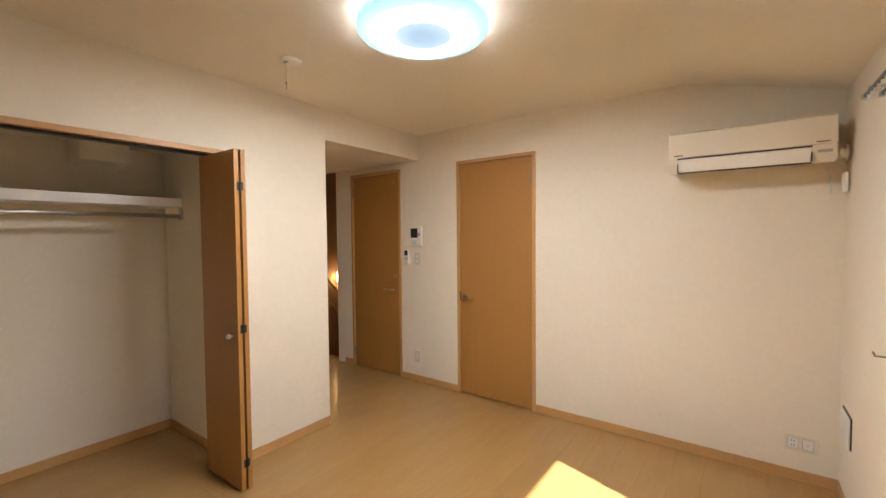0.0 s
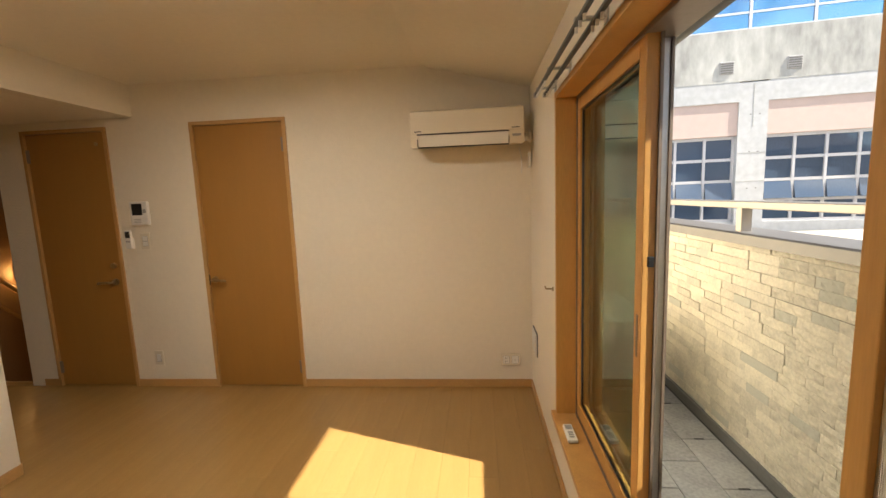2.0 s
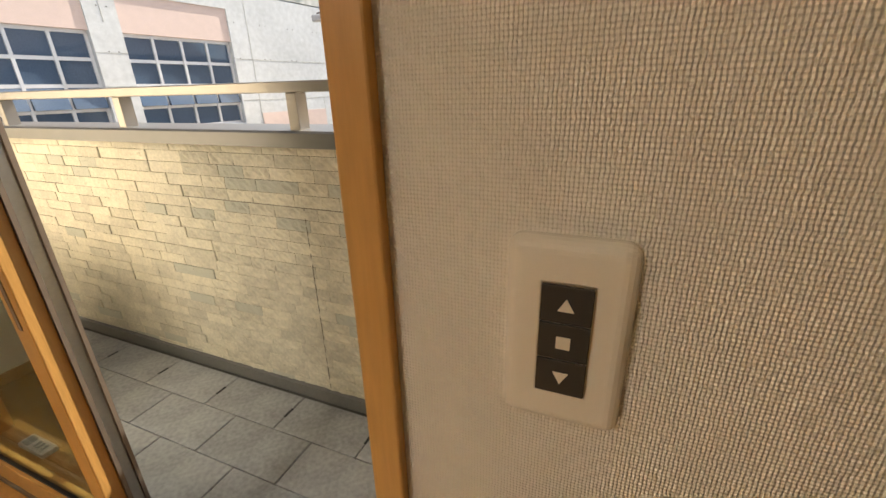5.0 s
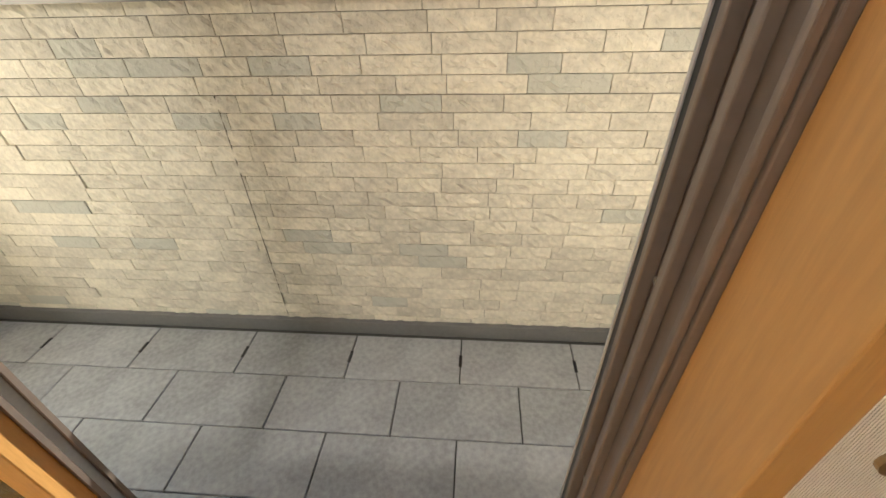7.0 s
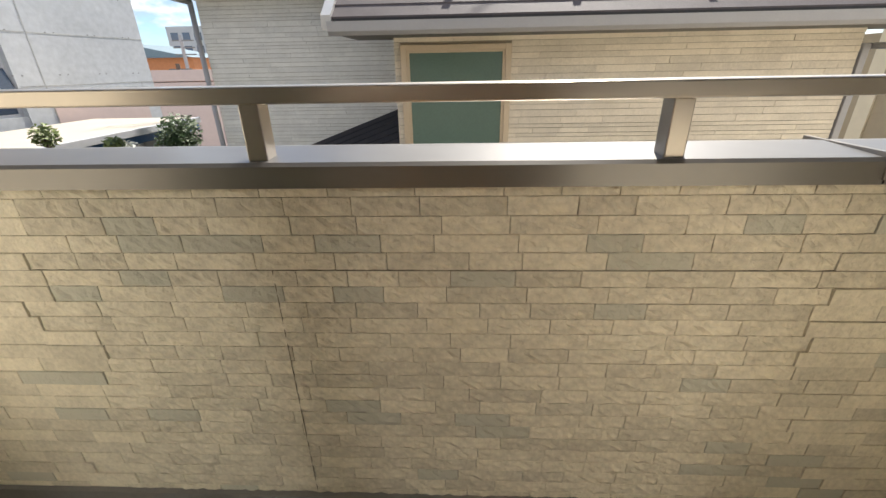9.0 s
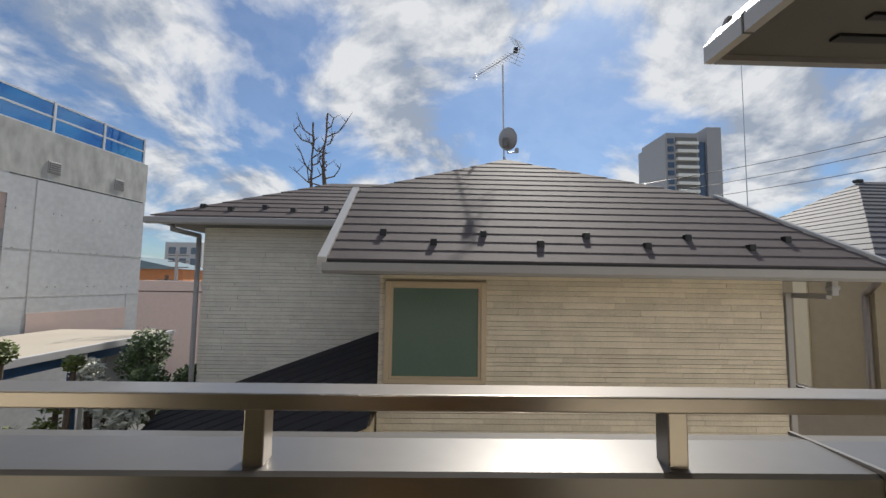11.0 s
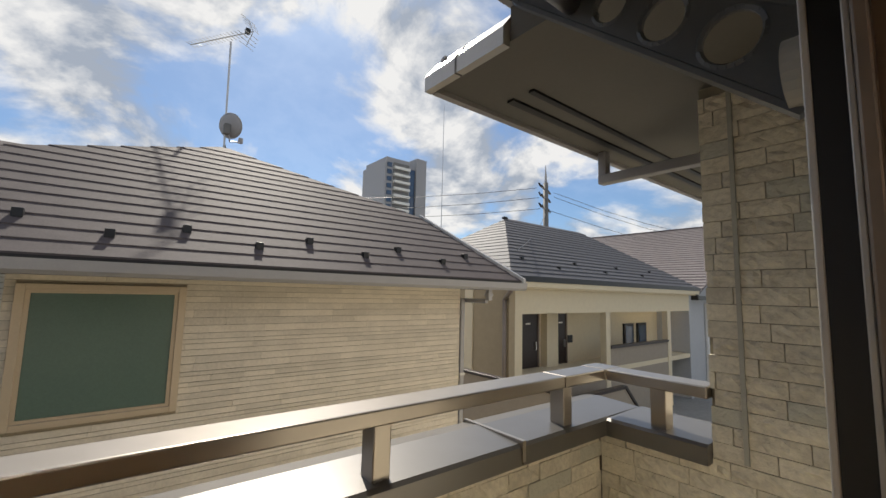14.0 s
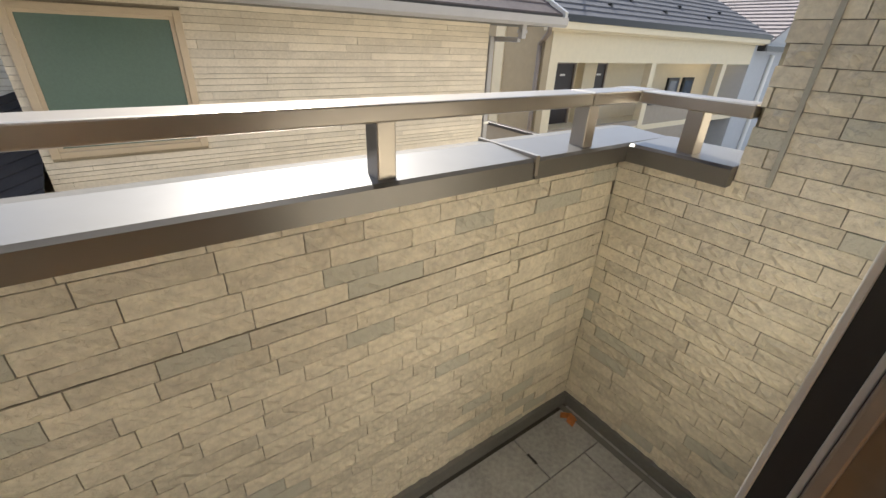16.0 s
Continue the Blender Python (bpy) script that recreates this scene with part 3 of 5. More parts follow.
cap = thing("parapet_coping", (2.2, 1.6, 1.165), "brushed metal coping on the balcony parapet", "coping")
bm = bmesh.new()
SEC = [(2.062, 1.150), (2.062, 1.196), (2.072, 1.203), (2.225, 1.211), (2.285, 1.203), (2.285, 1.150)]
for y0, y1 in ((0.432, 4.88), (-0.20, 0.428)):
    prism([(x, y0, z) for x, z in SEC], (0, y1 - y0, 0), bm)
part("coping_sheet", bm, CAPM, cap)
bm = bmesh.new()
prism([(1.776, -0.215 + 0.255 * k, z) for k, z in ((0.97, 1.15), (0.97, 1.196), (0.93, 1.203), (0.1, 1.207), (0.0, 1.203), (0, 1.15))], (0.286, 0, 0), bm)
part("coping_sheet", bm, CAPM, cap)
part("coping_joint", bx(2.058, 2.287, 0.424, 0.436, 1.16, 1.2125), ALU, cap)

gr = thing("balcony_rail", (2.15, 1.6, 1.2), "brushed metal hand rail on short posts", "railing")
PY = [0.18 + 0.018, 0.835, 1.70, 2.57, 3.44, 4.31]
for y in PY:
    part("post", bx(2.088, 2.138, y - 0.021, y + 0.021, 1.20, 1.318, bev=0.003), ALU, gr)
part("post", bx(1.895, 1.94, -0.055, -0.005, 1.20, 1.318, bev=0.003), ALU, gr)
part("hand_rail", boxes((2.068, 2.155, 0.238, 4.88, 1.318, 1.352), bev=0.004), ALU, gr)
part("hand_rail", boxes((2.068, 2.155, 0.022, 0.235, 1.318, 1.352), bev=0.004), ALU, gr)
part("hand_rail", boxes((1.776, 2.068, -0.068, 0.018, 1.318, 1.352), bev=0.004), ALU, gr)
part("corner_piece", bx(2.066, 2.157, -0.070, 0.022, 1.317, 1.3535, bev=0.003), ALU, gr)

part("board_seam", boxes((PX - 0.0022, PX + 0.01, 0.0, 4.78, 0.9362, 0.9378), (PX - 0.002, PX + 0.01, 1.7242, 1.7256, 0.15, 0.9362)), JOINT, par, "dark sealed joint between the boards")

# ---- ground and neighbouring houses ----
struct("ground", bx(-60, 260, -220, 220, -3.5, -3.3), GROUND, "grey paved ground between the houses", "ground")


def slate_roof(parent, eave_x, z0, slope, bounds, step, material, n, up=0.016):
    """Courses of slate on a plane that rises with x; bounds(x) gives the ends in y."""
    for k in range(n):
        xa, xb = eave_x + k * step, eave_x + (k + 1) * step + 0.05
        za, zb = z0 + slope * (xa - eave_x), z0 + slope * (xb - eave_x)
        (a0, a1), (b0, b1) = bounds(xa), bounds(min(xb, eave_x + n * step))
        thick = up + 0.002
        bm = bmesh.new()
        v = [bm.verts.new(p) for p in ((xa, a0, za + up), (xa, a1, za + up), (xb, b1, zb), (xb, b0, zb), (xa, a0, za + up - thick), (xa, a1, za + up - thick), (xb, b1, zb - thick), (xb, b0, zb - thick))]
        for q in ((0, 1, 2, 3), (7, 6, 5, 4), (0, 4, 5, 1), (1, 5, 6, 2), (2, 6, 7, 3), (3, 7, 4, 0)):
            bm.faces.new([v[i] for i in q])
        bmesh.ops.recalc_face_normals(bm, faces=bm.faces)
        part("slate_course", bm, material, parent)


def siding(name, parent, x, y0, y1, z0, z1, hole=None, course=0.057, seed=1, material=None, deep=0.02):
    """Long split-stone strips on a wall that faces -x."""
    rng = random.Random(seed)
    rows = []
    z = z0
    while z < z1 - 0.01:
        step = course * rng.choice((0.72, 1.0, 1.0, 1.28))
        zt = min(z + step, z1)
        y = y0 - rng.random() * 0.3
        while y < y1:
            ln_ = rng.choice((0.3, 0.45, 0.6, 0.8))
            a, b = max(y, y0), min(y + ln_, y1)
            y += ln_
            if b - a < 0.02:
                continue
            if hole and b > hole[0] and a < hole[1] and zt > hole[2] and z < hole[3]:
                for c, d in ((a, min(b, hole[0])), (max(a, hole[1]), b)):
                    if d - c > 0.02:
                        rows.append((x - deep + rng.random() * 0.006, x, c + 0.001, d - 0.001, z + 0.005, zt))
                continue
            rows.append((x - deep + rng.random() * 0.006, x, a + 0.001, b - 0.001, z + 0.005, zt))
        z += step
    ob = new(name, many_boxes(name, rows))
    ob.data.materials.append(material or SIDING)
    ob.parent = parent
    if parent:
        ob.matrix_parent_inverse = Matrix.Translation(-root_of(parent).location)
    ob["kind"] = "stuff"
    return ob


HX = 5.94
h1 = thing("house", (8.5, -0.3, -3.3), "cream stone-sided house with a brown slate roof", "house")
part("wall", boxes((HX, 11.5, -2.70, 1.95, -3.3, 1.75), (HX + 1.5, 11.5, 1.95, 3.0, -3.3, 2.2)), HJOINT, h1)
HW = (0.742, 1.885, 0.455, 1.585)
siding("siding", h1, HX, -2.70, 1.95, -1.2, 1.66, HW)
wn1 = part("window", boxes((HX - 0.05, HX + 0.02, HW[0], HW[0] + 0.06, HW[2], HW[3]), (HX - 0.05, HX + 0.02, HW[1] - 0.06, HW[1], HW[2], HW[3]), (HX - 0.05, HX + 0.02, HW[0] + 0.06, HW[1] - 0.06, HW[2], HW[2] + 0.05), (HX - 0.05, HX + 0.02, HW[0] + 0.06, HW[1] - 0.06, HW[3] - 0.05, HW[3]), bev=0.004), BEIGE_FR, h1, "beige window frame")
part("sash_frame", boxes((HX - 0.03, HX + 0.0, HW[0] + 0.06, HW[0] + 0.09, HW[2] + 0.05, HW[3] - 0.05), (HX - 0.03, HX, HW[1] - 0.09, HW[1] - 0.06, HW[2] + 0.05, HW[3] - 0.05), (HX - 0.03, HX, HW[0] + 0.09, HW[1] - 0.09, HW[2] + 0.05, HW[2] + 0.075), (HX - 0.03, HX, HW[0] + 0.09, HW[1] - 0.09, HW[3] - 0.075, HW[3] - 0.05)), BEIGE_FR, wn1)
part("pane", bx(HX - 0.015, HX - 0.008, HW[0] + 0.09, HW[1] - 0.09, HW[2] + 0.075, HW[3] - 0.075), FROST, wn1, "green frosted glass pane")
EX, EZ, SL = 5.40, 1.775, 0.668
PEAK = (8.30, 0.11, EZ + SL * 2.9)


def b1(x):
    if x <= 7.0:
        k = (x - EX) / 1.6
        return (-3.45 + 0.78 * k, 2.42)
    k = (x - 7.0) / 1.3
    return (-2.67 + 2.74 * k, 2.42 - 2.26 * k)


rf = part("roof", prism([(EX, -3.45, EZ), (7.0, -2.67, EZ + SL * 1.6), (8.3, 0.1, EZ + SL * 2.9), (7.0, 2.42, EZ + SL * 1.6), (EX, 2.42, EZ)], (0, 0, -0.06)), SLATE, h1, "brown slate roof")
slate_roof(rf, EX - 0.01, EZ + 0.012, SL, b1, 2.9 / 17, SLATE, 17)
bm = bmesh.new()
for pts in ([(7.0, 2.42, 2.82), (8.3, 0.1, 3.70), (12.0, -0.40, 3.70), (12.0, 2.42, 2.4)], [(7.0, -2.67, 2.82), (8.3, 0.1, 3.70), (12.0, -0.40, 3.70), (12.0, -3.5, 1.8), (7.4, -3.6, 1.75), (EX, -3.45, EZ - 0.02)], [(12.0, 2.42, 2.4), (12.0, -0.40, 3.70), (12.0, -3.5, 1.8)]):
    poly(bm, pts)
part("rear_roof", bm, SLATE, h1)
part("soffit", bx(EX + 0.02, HX + 0.3, -3.4, 2.38, 1.655, 1.675), SOFFIT, h1)
part("eave_strip", bx(EX - 0.025, EX + 0.02, -3.42, 2.40, 1.735, 1.786), BLACK, h1)
gt = bmesh.new()
prism([(EX - 0.09, -3.47, 1.76), (EX - 0.085, -3.47, 1.68), (EX - 0.05, -3.47, 1.65), (EX + 0.02, -3.47, 1.65), (EX + 0.03, -3.47, 1.745)], (0, 5.92, 0), gt)
part("gutter", gt, GUTTER, h1)
part("verge_flashing", prism([(EX - 0.04, 2.42, EZ - 0.07), (EX - 0.04, 2.42, EZ + 0.04), (7.0, 2.42, EZ + SL * 1.6 + 0.06), (7.0, 2.42, EZ + SL * 1.6 - 0.1)], (0, 0.09, 0)), FLASH, h1)
part("verge_flashing", prism([(EX - 0.04, -3.45, EZ - 0.05), (EX - 0.04, -3.45, EZ + 0.05), (7.0, -2.67, EZ + SL * 1.6 + 0.06), (7.0, -2.67, EZ + SL * 1.6 - 0.02)], (0, -0.05, 0)), FLASH, h1)
for y, xx in ((1.77, 5.86), (0.64, 5.86), (-0.54, 5.86), (-1.71, 5.86), (-2.87, 5.86), (1.2, 5.68), (0.03, 5.68), (-1.15, 5.68), (-2.31, 5.68)):
    zz, y = EZ + SL * (xx - EX) + 0.03, y + 0.15
    part("snow_guard", boxes((xx - 0.03, xx + 0.04, y - 0.035, y + 0.035, zz - 0.02, zz + 0.055), (xx + 0.0, xx + 0.12, y - 0.025, y + 0.025, zz - 0.0, zz + 0.05), bev=0.004), BLACK, rf)

# ---- fixtures in the room ----
def lamp_glow():
    """Diffuser over a ring of light: bright ring, cooler middle and rim."""
    m = bpy.data.materials.new("ceiling_lamp_glow")
    m.use_nodes = True
    n, ln = m.node_tree.nodes, m.node_tree.links
    p = n["Principled BSDF"]
    p.inputs["Base Color"].default_value = (0.45, 0.5, 0.55, 1)
    p.inputs["Roughness"].default_value = 0.4
    tc, ma, le = n.new("ShaderNodeTexCoord"), n.new("ShaderNodeVectorMath"), n.new("ShaderNodeVectorMath")
    ma.operation, ma.inputs[1].default_value, le.operation = "MULTIPLY", (1, 1, 0), "LENGTH"
    ln.new(tc.outputs["Object"], ma.inputs[0]); ln.new(ma.outputs[0], le.inputs[0])
    rp = n.new("ShaderNodeValToRGB")
    el = rp.color_ramp.elements
    el[0].position, el[0].color = 0.05, (0.0068, 0.0112, 0.0145, 1)
    el[1].position, el[1].color = 0.29, (0.0083, 0.016, 0.021, 1)
    for pos, col in ((0.122, (0.0125, 0.0165, 0.0195, 1)), (0.152, (3.6, 3.4, 3.12, 1)), (0.20, (3.6, 3.4, 3.12, 1)), (0.232, (0.016, 0.024, 0.029, 1))):
        e = el.new(pos)
        e.color = col
    ln.new(le.outputs["Value"], rp.inputs[0])
    ln.new(rp.outputs[0], p.inputs["Emission Color"])
    p.inputs["Emission Strength"].default_value = LAMP
    return m


cl = thing("ceiling_lamp", (-0.36, 1.81, CZ), "round glowing acrylic ceiling lamp", "lamp")
part("base", lathe([(0.20, 0.0), (0.20, -0.02), (0.23, -0.03), (0.23, 0.0)][:3], (-0.36, 1.81, CZ)), WHITE, cl)
part("shade", lathe([(0.262, -0.018), (0.275, -0.02), (0.281, -0.027), (0.283, -0.048), (0.276, -0.060), (0.255, -0.068), (0.20, -0.074), (0.10, -0.077), (0.02, -0.078)], (-0.36, 1.81, CZ), 64), lamp_glow(), cl, "bluish white glowing diffuser", smooth=True)
ro = thing("ceiling_rosette", (-1.17, 1.71, CZ), "white ceiling socket with a knotted pull cord", "ceiling socket")
part("cap", lathe([(0.050, 0), (0.055, -0.004), (0.055, -0.012), (0.048, -0.018), (0.02, -0.020)], (-1.17, 1.71, CZ), 32), WHITE, ro, smooth=True)
part("slot", bx(-1.19, -1.165, 1.675, 1.69, CZ - 0.0235, CZ - 0.019), GREY, ro)
bm = tube(bmesh.new(), [(-1.185, 1.69, CZ - 0.015), (-1.185, 1.69, CZ - 0.125)], 0.0012, 6)
bmesh.ops.create_uvsphere(bm, u_segments=8, v_segments=6, radius=0.006, matrix=Matrix.Translation((-1.185, 1.69, CZ - 0.125)))
tube(bm, [(-1.185, 1.69, CZ - 0.125), (-1.175, 1.685, CZ - 0.145), (-1.186, 1.69, CZ - 0.16)], 0.0022, 6)
part("pull_cord", bm, GREY, ro, "thin knotted cord")

# air conditioner
ac = thing("air_conditioner", (0.77, 3.3, 1.73), "cream wall-mounted air conditioner above the floor", "air conditioner")
X0, X1 = 0.405, 1.134
bm = bmesh.new()
prism([(X0, 3.405, 1.975), (X0, 3.19, 1.982), (X0, 3.165, 1.970), (X0, 3.155, 1.85), (X0, 3.16, 1.80), (X0, 3.185, 1.748), (X0, 3.23, 1.750), (X0, 3.405, 1.768)], (X1 - X0, 0, 0), bm)
bmesh.ops.bevel(bm, geom=[e for e in bm.edges if abs(e.verts[0].co.x - e.verts[1].co.x) < 1e-6], offset=0.006, segments=2, affect="EDGES")
part("body", bm, IVORY, ac)
part("front_panel", bx(X0 + 0.004, X1 - 0.004, 3.149, 3.158, 1.832, 1.968, bev=0.003), IVORY, ac)
lv = prism([(X0 + 0.05, 3.152, 1.822), (X0 + 0.05, 3.147, 1.818), (X0 + 0.05, 3.176, 1.752), (X0 + 0.05, 3.182, 1.756)], (X1 - X0 - 0.15, 0, 0))
part("louver", lv, WHITE, ac, "closed pale louver")
part("air_gap", boxes((X0 + 0.045, X1 - 0.095, 3.154, 3.17, 1.822, 1.830), (X0 + 0.045, X1 - 0.095, 3.181, 3.19, 1.744, 1.751), (X0 + 0.044, X0 + 0.049, 3.160, 3.18, 1.752, 1.825), (X1 - 0.099, X1 - 0.094, 3.16, 3.18, 1.752, 1.825)), DARKGREY, ac)
part("display", bx(X1 - 0.075, X1 - 0.02, 3.1555, 3.160, 1.792, 1.806), GREY, ac)
part("logo", bx(X0 + 0.03, X0 + 0.075, 3.1475, 3.150, 1.842, 1.847), DARKGREY, ac)
part("emblem", bx(X1 - 0.08, X1 - 0.03, 3.1475, 3.150, 1.842, 1.847), DARKGREY, ac)
pp = tube(bmesh.new(), [(X1 - 0.01, 3.32, 1.80), (1.165, 3.32, 1.80), (1.185, 3.30, 1.80)], 0.026, 14)
rod(pp, (1.178, 3.30, 1.80), (1.188, 3.30, 1.80), 0.045, seg=20)
part("pipe", pp, WHITE, ac, "white pipe into the wall", smooth=True)
part("cord", tube(bmesh.new(), [(1.12, 3.36, 1.74), (1.135, 3.38, 1.68), (1.14, 3.395, 1.60), (1.135, 3.40, 1.57)], 0.004, 8), WHITE, ac, smooth=True)
part("socket", bx(1.176, 1.1895, 3.28, 3.35, 1.60, 1.70, bev=0.003), WHITE, ac)

# controls on the north wall
it = thing("intercom", (-1.735, N, 1.39), "white video intercom monitor with a dark screen", "intercom")
part("body", bx(-1.806, -1.663, N - 0.026, N, 1.298, 1.478, bev=0.006), WHITE, it)
part("screen", bx(-1.788, -1.705, N - 0.0275, N - 0.024, 1.375, 1.462), BLACK, it, "dark screen")
part("button", bx(-1.700, -1.675, N - 0.0285, N - 0.025, 1.39, 1.42, bev=0.002), GREY, it)
part("button", bx(-1.700, -1.675, N - 0.0285, N - 0.025, 1.43, 1.455, bev=0.002), WHITE, it)
for k in range(3):
    part("speaker_slot", bx(-1.775, -1.72, N - 0.0275, N - 0.0255, 1.318 + 0.012 * k, 1.322 + 0.012 * k), GREY, it)
rm = thing("remote_control", (-1.847, N, 1.19), "white air conditioner remote in a wall holder", "remote control")
part("holder", bx(-1.874, -1.820, N - 0.014, N, 1.118, 1.20, bev=0.003), WHITE, rm)
part("remote", bx(-1.872, -1.822, N - 0.030, N - 0.012, 1.122, 1.262, bev=0.006), WHITE, rm)
part("display", bx(-1.866, -1.828, N - 0.0315, N - 0.029, 1.205, 1.252), BLACK, rm)
for k in range(3):
    part("button", bx(-1.862 + 0.011 * k, -1.854 + 0.011 * k, N - 0.0325, N - 0.029, 1.17, 1.184, bev=0.001), GREY, rm)


def plate(name, x0, x1, z0, z1, label, cat, rows):
    t = thing(name, ((x0 + x1) / 2, N, (z0 + z1) / 2), label, cat)
    part("cover", bx(x0, x1, N - 0.009, N, z0, z1, bev=0.003), IVORY, t)
    for r in rows:
        part("seam", bx(r[0] - 0.0022, r[1] + 0.0022, N - 0.0098, N - 0.008, r[2] - 0.0022, r[3] + 0.0022), GREY, t)
        part("insert", bx(r[0], r[1], N - 0.0115, N - 0.008, r[2], r[3], bev=0.001), r[4], t)
    return t


plate("light_switch", -1.762, -1.688, 1.115, 1.235, "white double light switch plate on the wall", "switch", [(-1.745, -1.705, 1.178, 1.212, WHITE), (-1.745, -1.705, 1.138, 1.172, WHITE)])
plate("wall_outlet", -1.772, -1.700, 0.182, 0.295, "white blank outlet plate near the door", "outlet", [(-1.752, -1.72, 0.21, 0.267, WHITE)])
oa = plate("wall_outlet", 0.968, 1.112, 0.168, 0.258, "white double outlet plate with an aerial socket", "outlet", [(0.985, 1.03, 0.185, 0.241, WHITE), (1.05, 1.095, 0.185, 0.241, WHITE)])
for zz in (0.20, 0.226):
    for xx in (1.0, 1.012):
        part("slot", bx(xx, xx + 0.003, N - 0.0122, N - 0.011, zz - 0.005, zz + 0.005), BLACK, oa)
part("aerial_socket", rd((1.072, N - 0.018, 0.213), (1.072, N - 0.010, 0.213), 0.0055), CHROME, oa)

# shutter switch on the east wall
KY, KZ = 0.742, 1.190
ss = thing("shutter_switch", (E, KY, KZ), "ivory wall switch with three dark shutter keys", "switch")
part("cover", bx(E - 0.009, E + 0.009, KY - 0.033, KY + 0.033, KZ - 0.0575, KZ + 0.0575, bev=0.0082, seg=5), IVORY, ss)
part("rim", bx(E - 0.0095, E - 0.008, KY - 0.0140, KY + 0.0140, KZ - 0.0345, KZ + 0.0345), CHROME, ss)
for k in range(3):
    z0 = KZ - 0.0337 + 0.02255 * k
    kx = part("key", bx(E - 0.0105, E - 0.0088, KY - 0.0132, KY + 0.0132, z0, z0 + 0.0219, bev=0.0006), DARKGREY, ss, "dark grey key")
    zc = z0 + 0.0109
    if k == 1:
        part("symbol", bx(E - 0.0110, E - 0.0104, KY - 0.0037, KY + 0.0037, zc - 0.0037, zc + 0.0037), IVORY, kx)
    else:
        s = 1 if k == 2 else -1
        part("symbol", prism([(E - 0.0110, KY - 0.0042, zc - 0.0035 * s), (E - 0.0110, KY + 0.0042, zc - 0.0035 * s), (E - 0.0110, KY, zc + 0.004 * s)], (0.0006, 0, 0)), IVORY, kx)


def tie_hook(y, z):
    t = thing("tieback_hook", (E, y, z), "small metal curtain tieback hook on the wall", "hook", group="curtain tieback hooks")
    part("rose", rd((E - 0.004, y, z), (E, y, z), 0.012, seg=18), BRASS, t)
    bm = tube(bmesh.new(), [(E - 0.003, y, z), (E - 0.035, y, z), (E - 0.042, y, z + 0.016)], 0.0035, 8)
    part("arm", bm, BRASS, t, smooth=True)


tie_hook(2.55, 0.94)
tie_hook(0.80, 0.975)
vp = thing("wall_vent", (E, 3.21, 0.42), "square white wall vent with a dark gap round it", "vent")
part("gap", bx(E - 0.006, E, 3.115, 3.315, 0.345, 0.50), BLACK, vp)
part("cover", bx(E - 0.014, E - 0.006, 3.12, 3.31, 0.35, 0.495, bev=0.003), WHITE, vp)
rs = thing("remote_control", (1.225, 2.25, 0.337), "small white remote lying on the window sill", "remote control")
part("body", bx(1.195, 1.238, 2.17, 2.30, 0.3355, 0.353, bev=0.005), WHITE, rs)
part("display", bx(1.202, 1.231, 2.255, 2.288, 0.3525, 0.3545), GREY, rs)
for k in range(3):
    part("button", bx(1.206, 1.227, 2.19 + 0.018 * k, 2.20 + 0.018 * k, 0.3525, 0.3545), GREY, rs)

cr = thing("curtain_rail", (1.14, 1.65, 1.93), "double metal curtain rail with gliders above the window", "curtain rail")
for x in (1.118, 1.163):
    r = part("rail", boxes((x - 0.007, x + 0.007, 0.48, 2.52, 1.884, 1.898), bev=0.003), BRACKET, cr)
    part("end_cap", boxes((x - 0.010, x + 0.010, 2.515, 2.545, 1.880, 1.901), bev=0.004), STEEL, r)
for y in (0.7, 1.2, 1.7, 2.15, 2.45):
    part("bracket", boxes((1.11, E, y - 0.012, y + 0.012, 1.898, 1.905), (E - 0.006, E, y - 0.015, y + 0.015, 1.885, 1.93), bev=0.002), STEEL, cr)
for x in (1.118, 1.163):
    for k in range(9):
        y = 2.48 - 0.045 * k - (0.5 if k > 5 else 0)
        part("glider", boxes((x - 0.004, x + 0.004, y - 0.004, y + 0.004, 1.868, 1.886), bev=0.001), WHITE, cr)

# ---- our own eaves, laundry pole, outdoor unit ----
sof = thing("balcony_soffit", (1.8, 2.2, 2.45), "grey-brown soffit boards over the balcony", "soffit")
for a, b in ((1.38, 1.55), (1.58, 1.69), (1.72, 1.825), (1.855, 1.96)):
    part("board", bx(a, b, 0.16, 4.9, 2.302, 2.32, bev=0.002), SOFFIT, sof)
part("backing", bx(1.38, 1.96, 0.16, 4.9, 2.345, 2.62), BLACK, sof)
part("fascia", bx(1.96, 1.98, 0.16, 4.9, 2.29, 2.62, bev=0.002), GUTTER, sof)
sr = thing("eave_roof", (1.9, -3.8, 2.2), "grey eave with metal edge above the stone pillar", "roof")
part("soffit", bx(1.38, 2.272, -8.0, 0.585, 2.20, 2.225), SOFFIT, sr)
part("soffit_vent", boxes((2.165, 2.192, -7.8, 0.36, 2.192, 2.203), (2.085, 2.105, -7.8, 0.36, 2.192, 2.203)), BLACK, sr)
part("fascia", prism([(2.272, -8.0, 2.185), (2.296, -8.0, 2.185), (2.296, -8.0, 2.232), (2.25, -8.0, 2.285), (2.235, -8.0, 2.285), (2.272, -8.0, 2.23)], (0, 8.582, 0)), GUTTER, sr)
part("verge", prism([(1.976, 0.586, 2.185), (1.976, 0.610, 2.185), (1.976, 0.610, 2.232), (1.976, 0.570, 2.285), (1.976, 0.55, 2.285), (1.976, 0.586, 2.23)], (0.32, 0, 0)), FLASH, sr, "pale metal verge")
part("soffit_step", bx(1.38, 1.975, 0.56, 0.585, 2.2, 2.302), SOFFIT, sr)
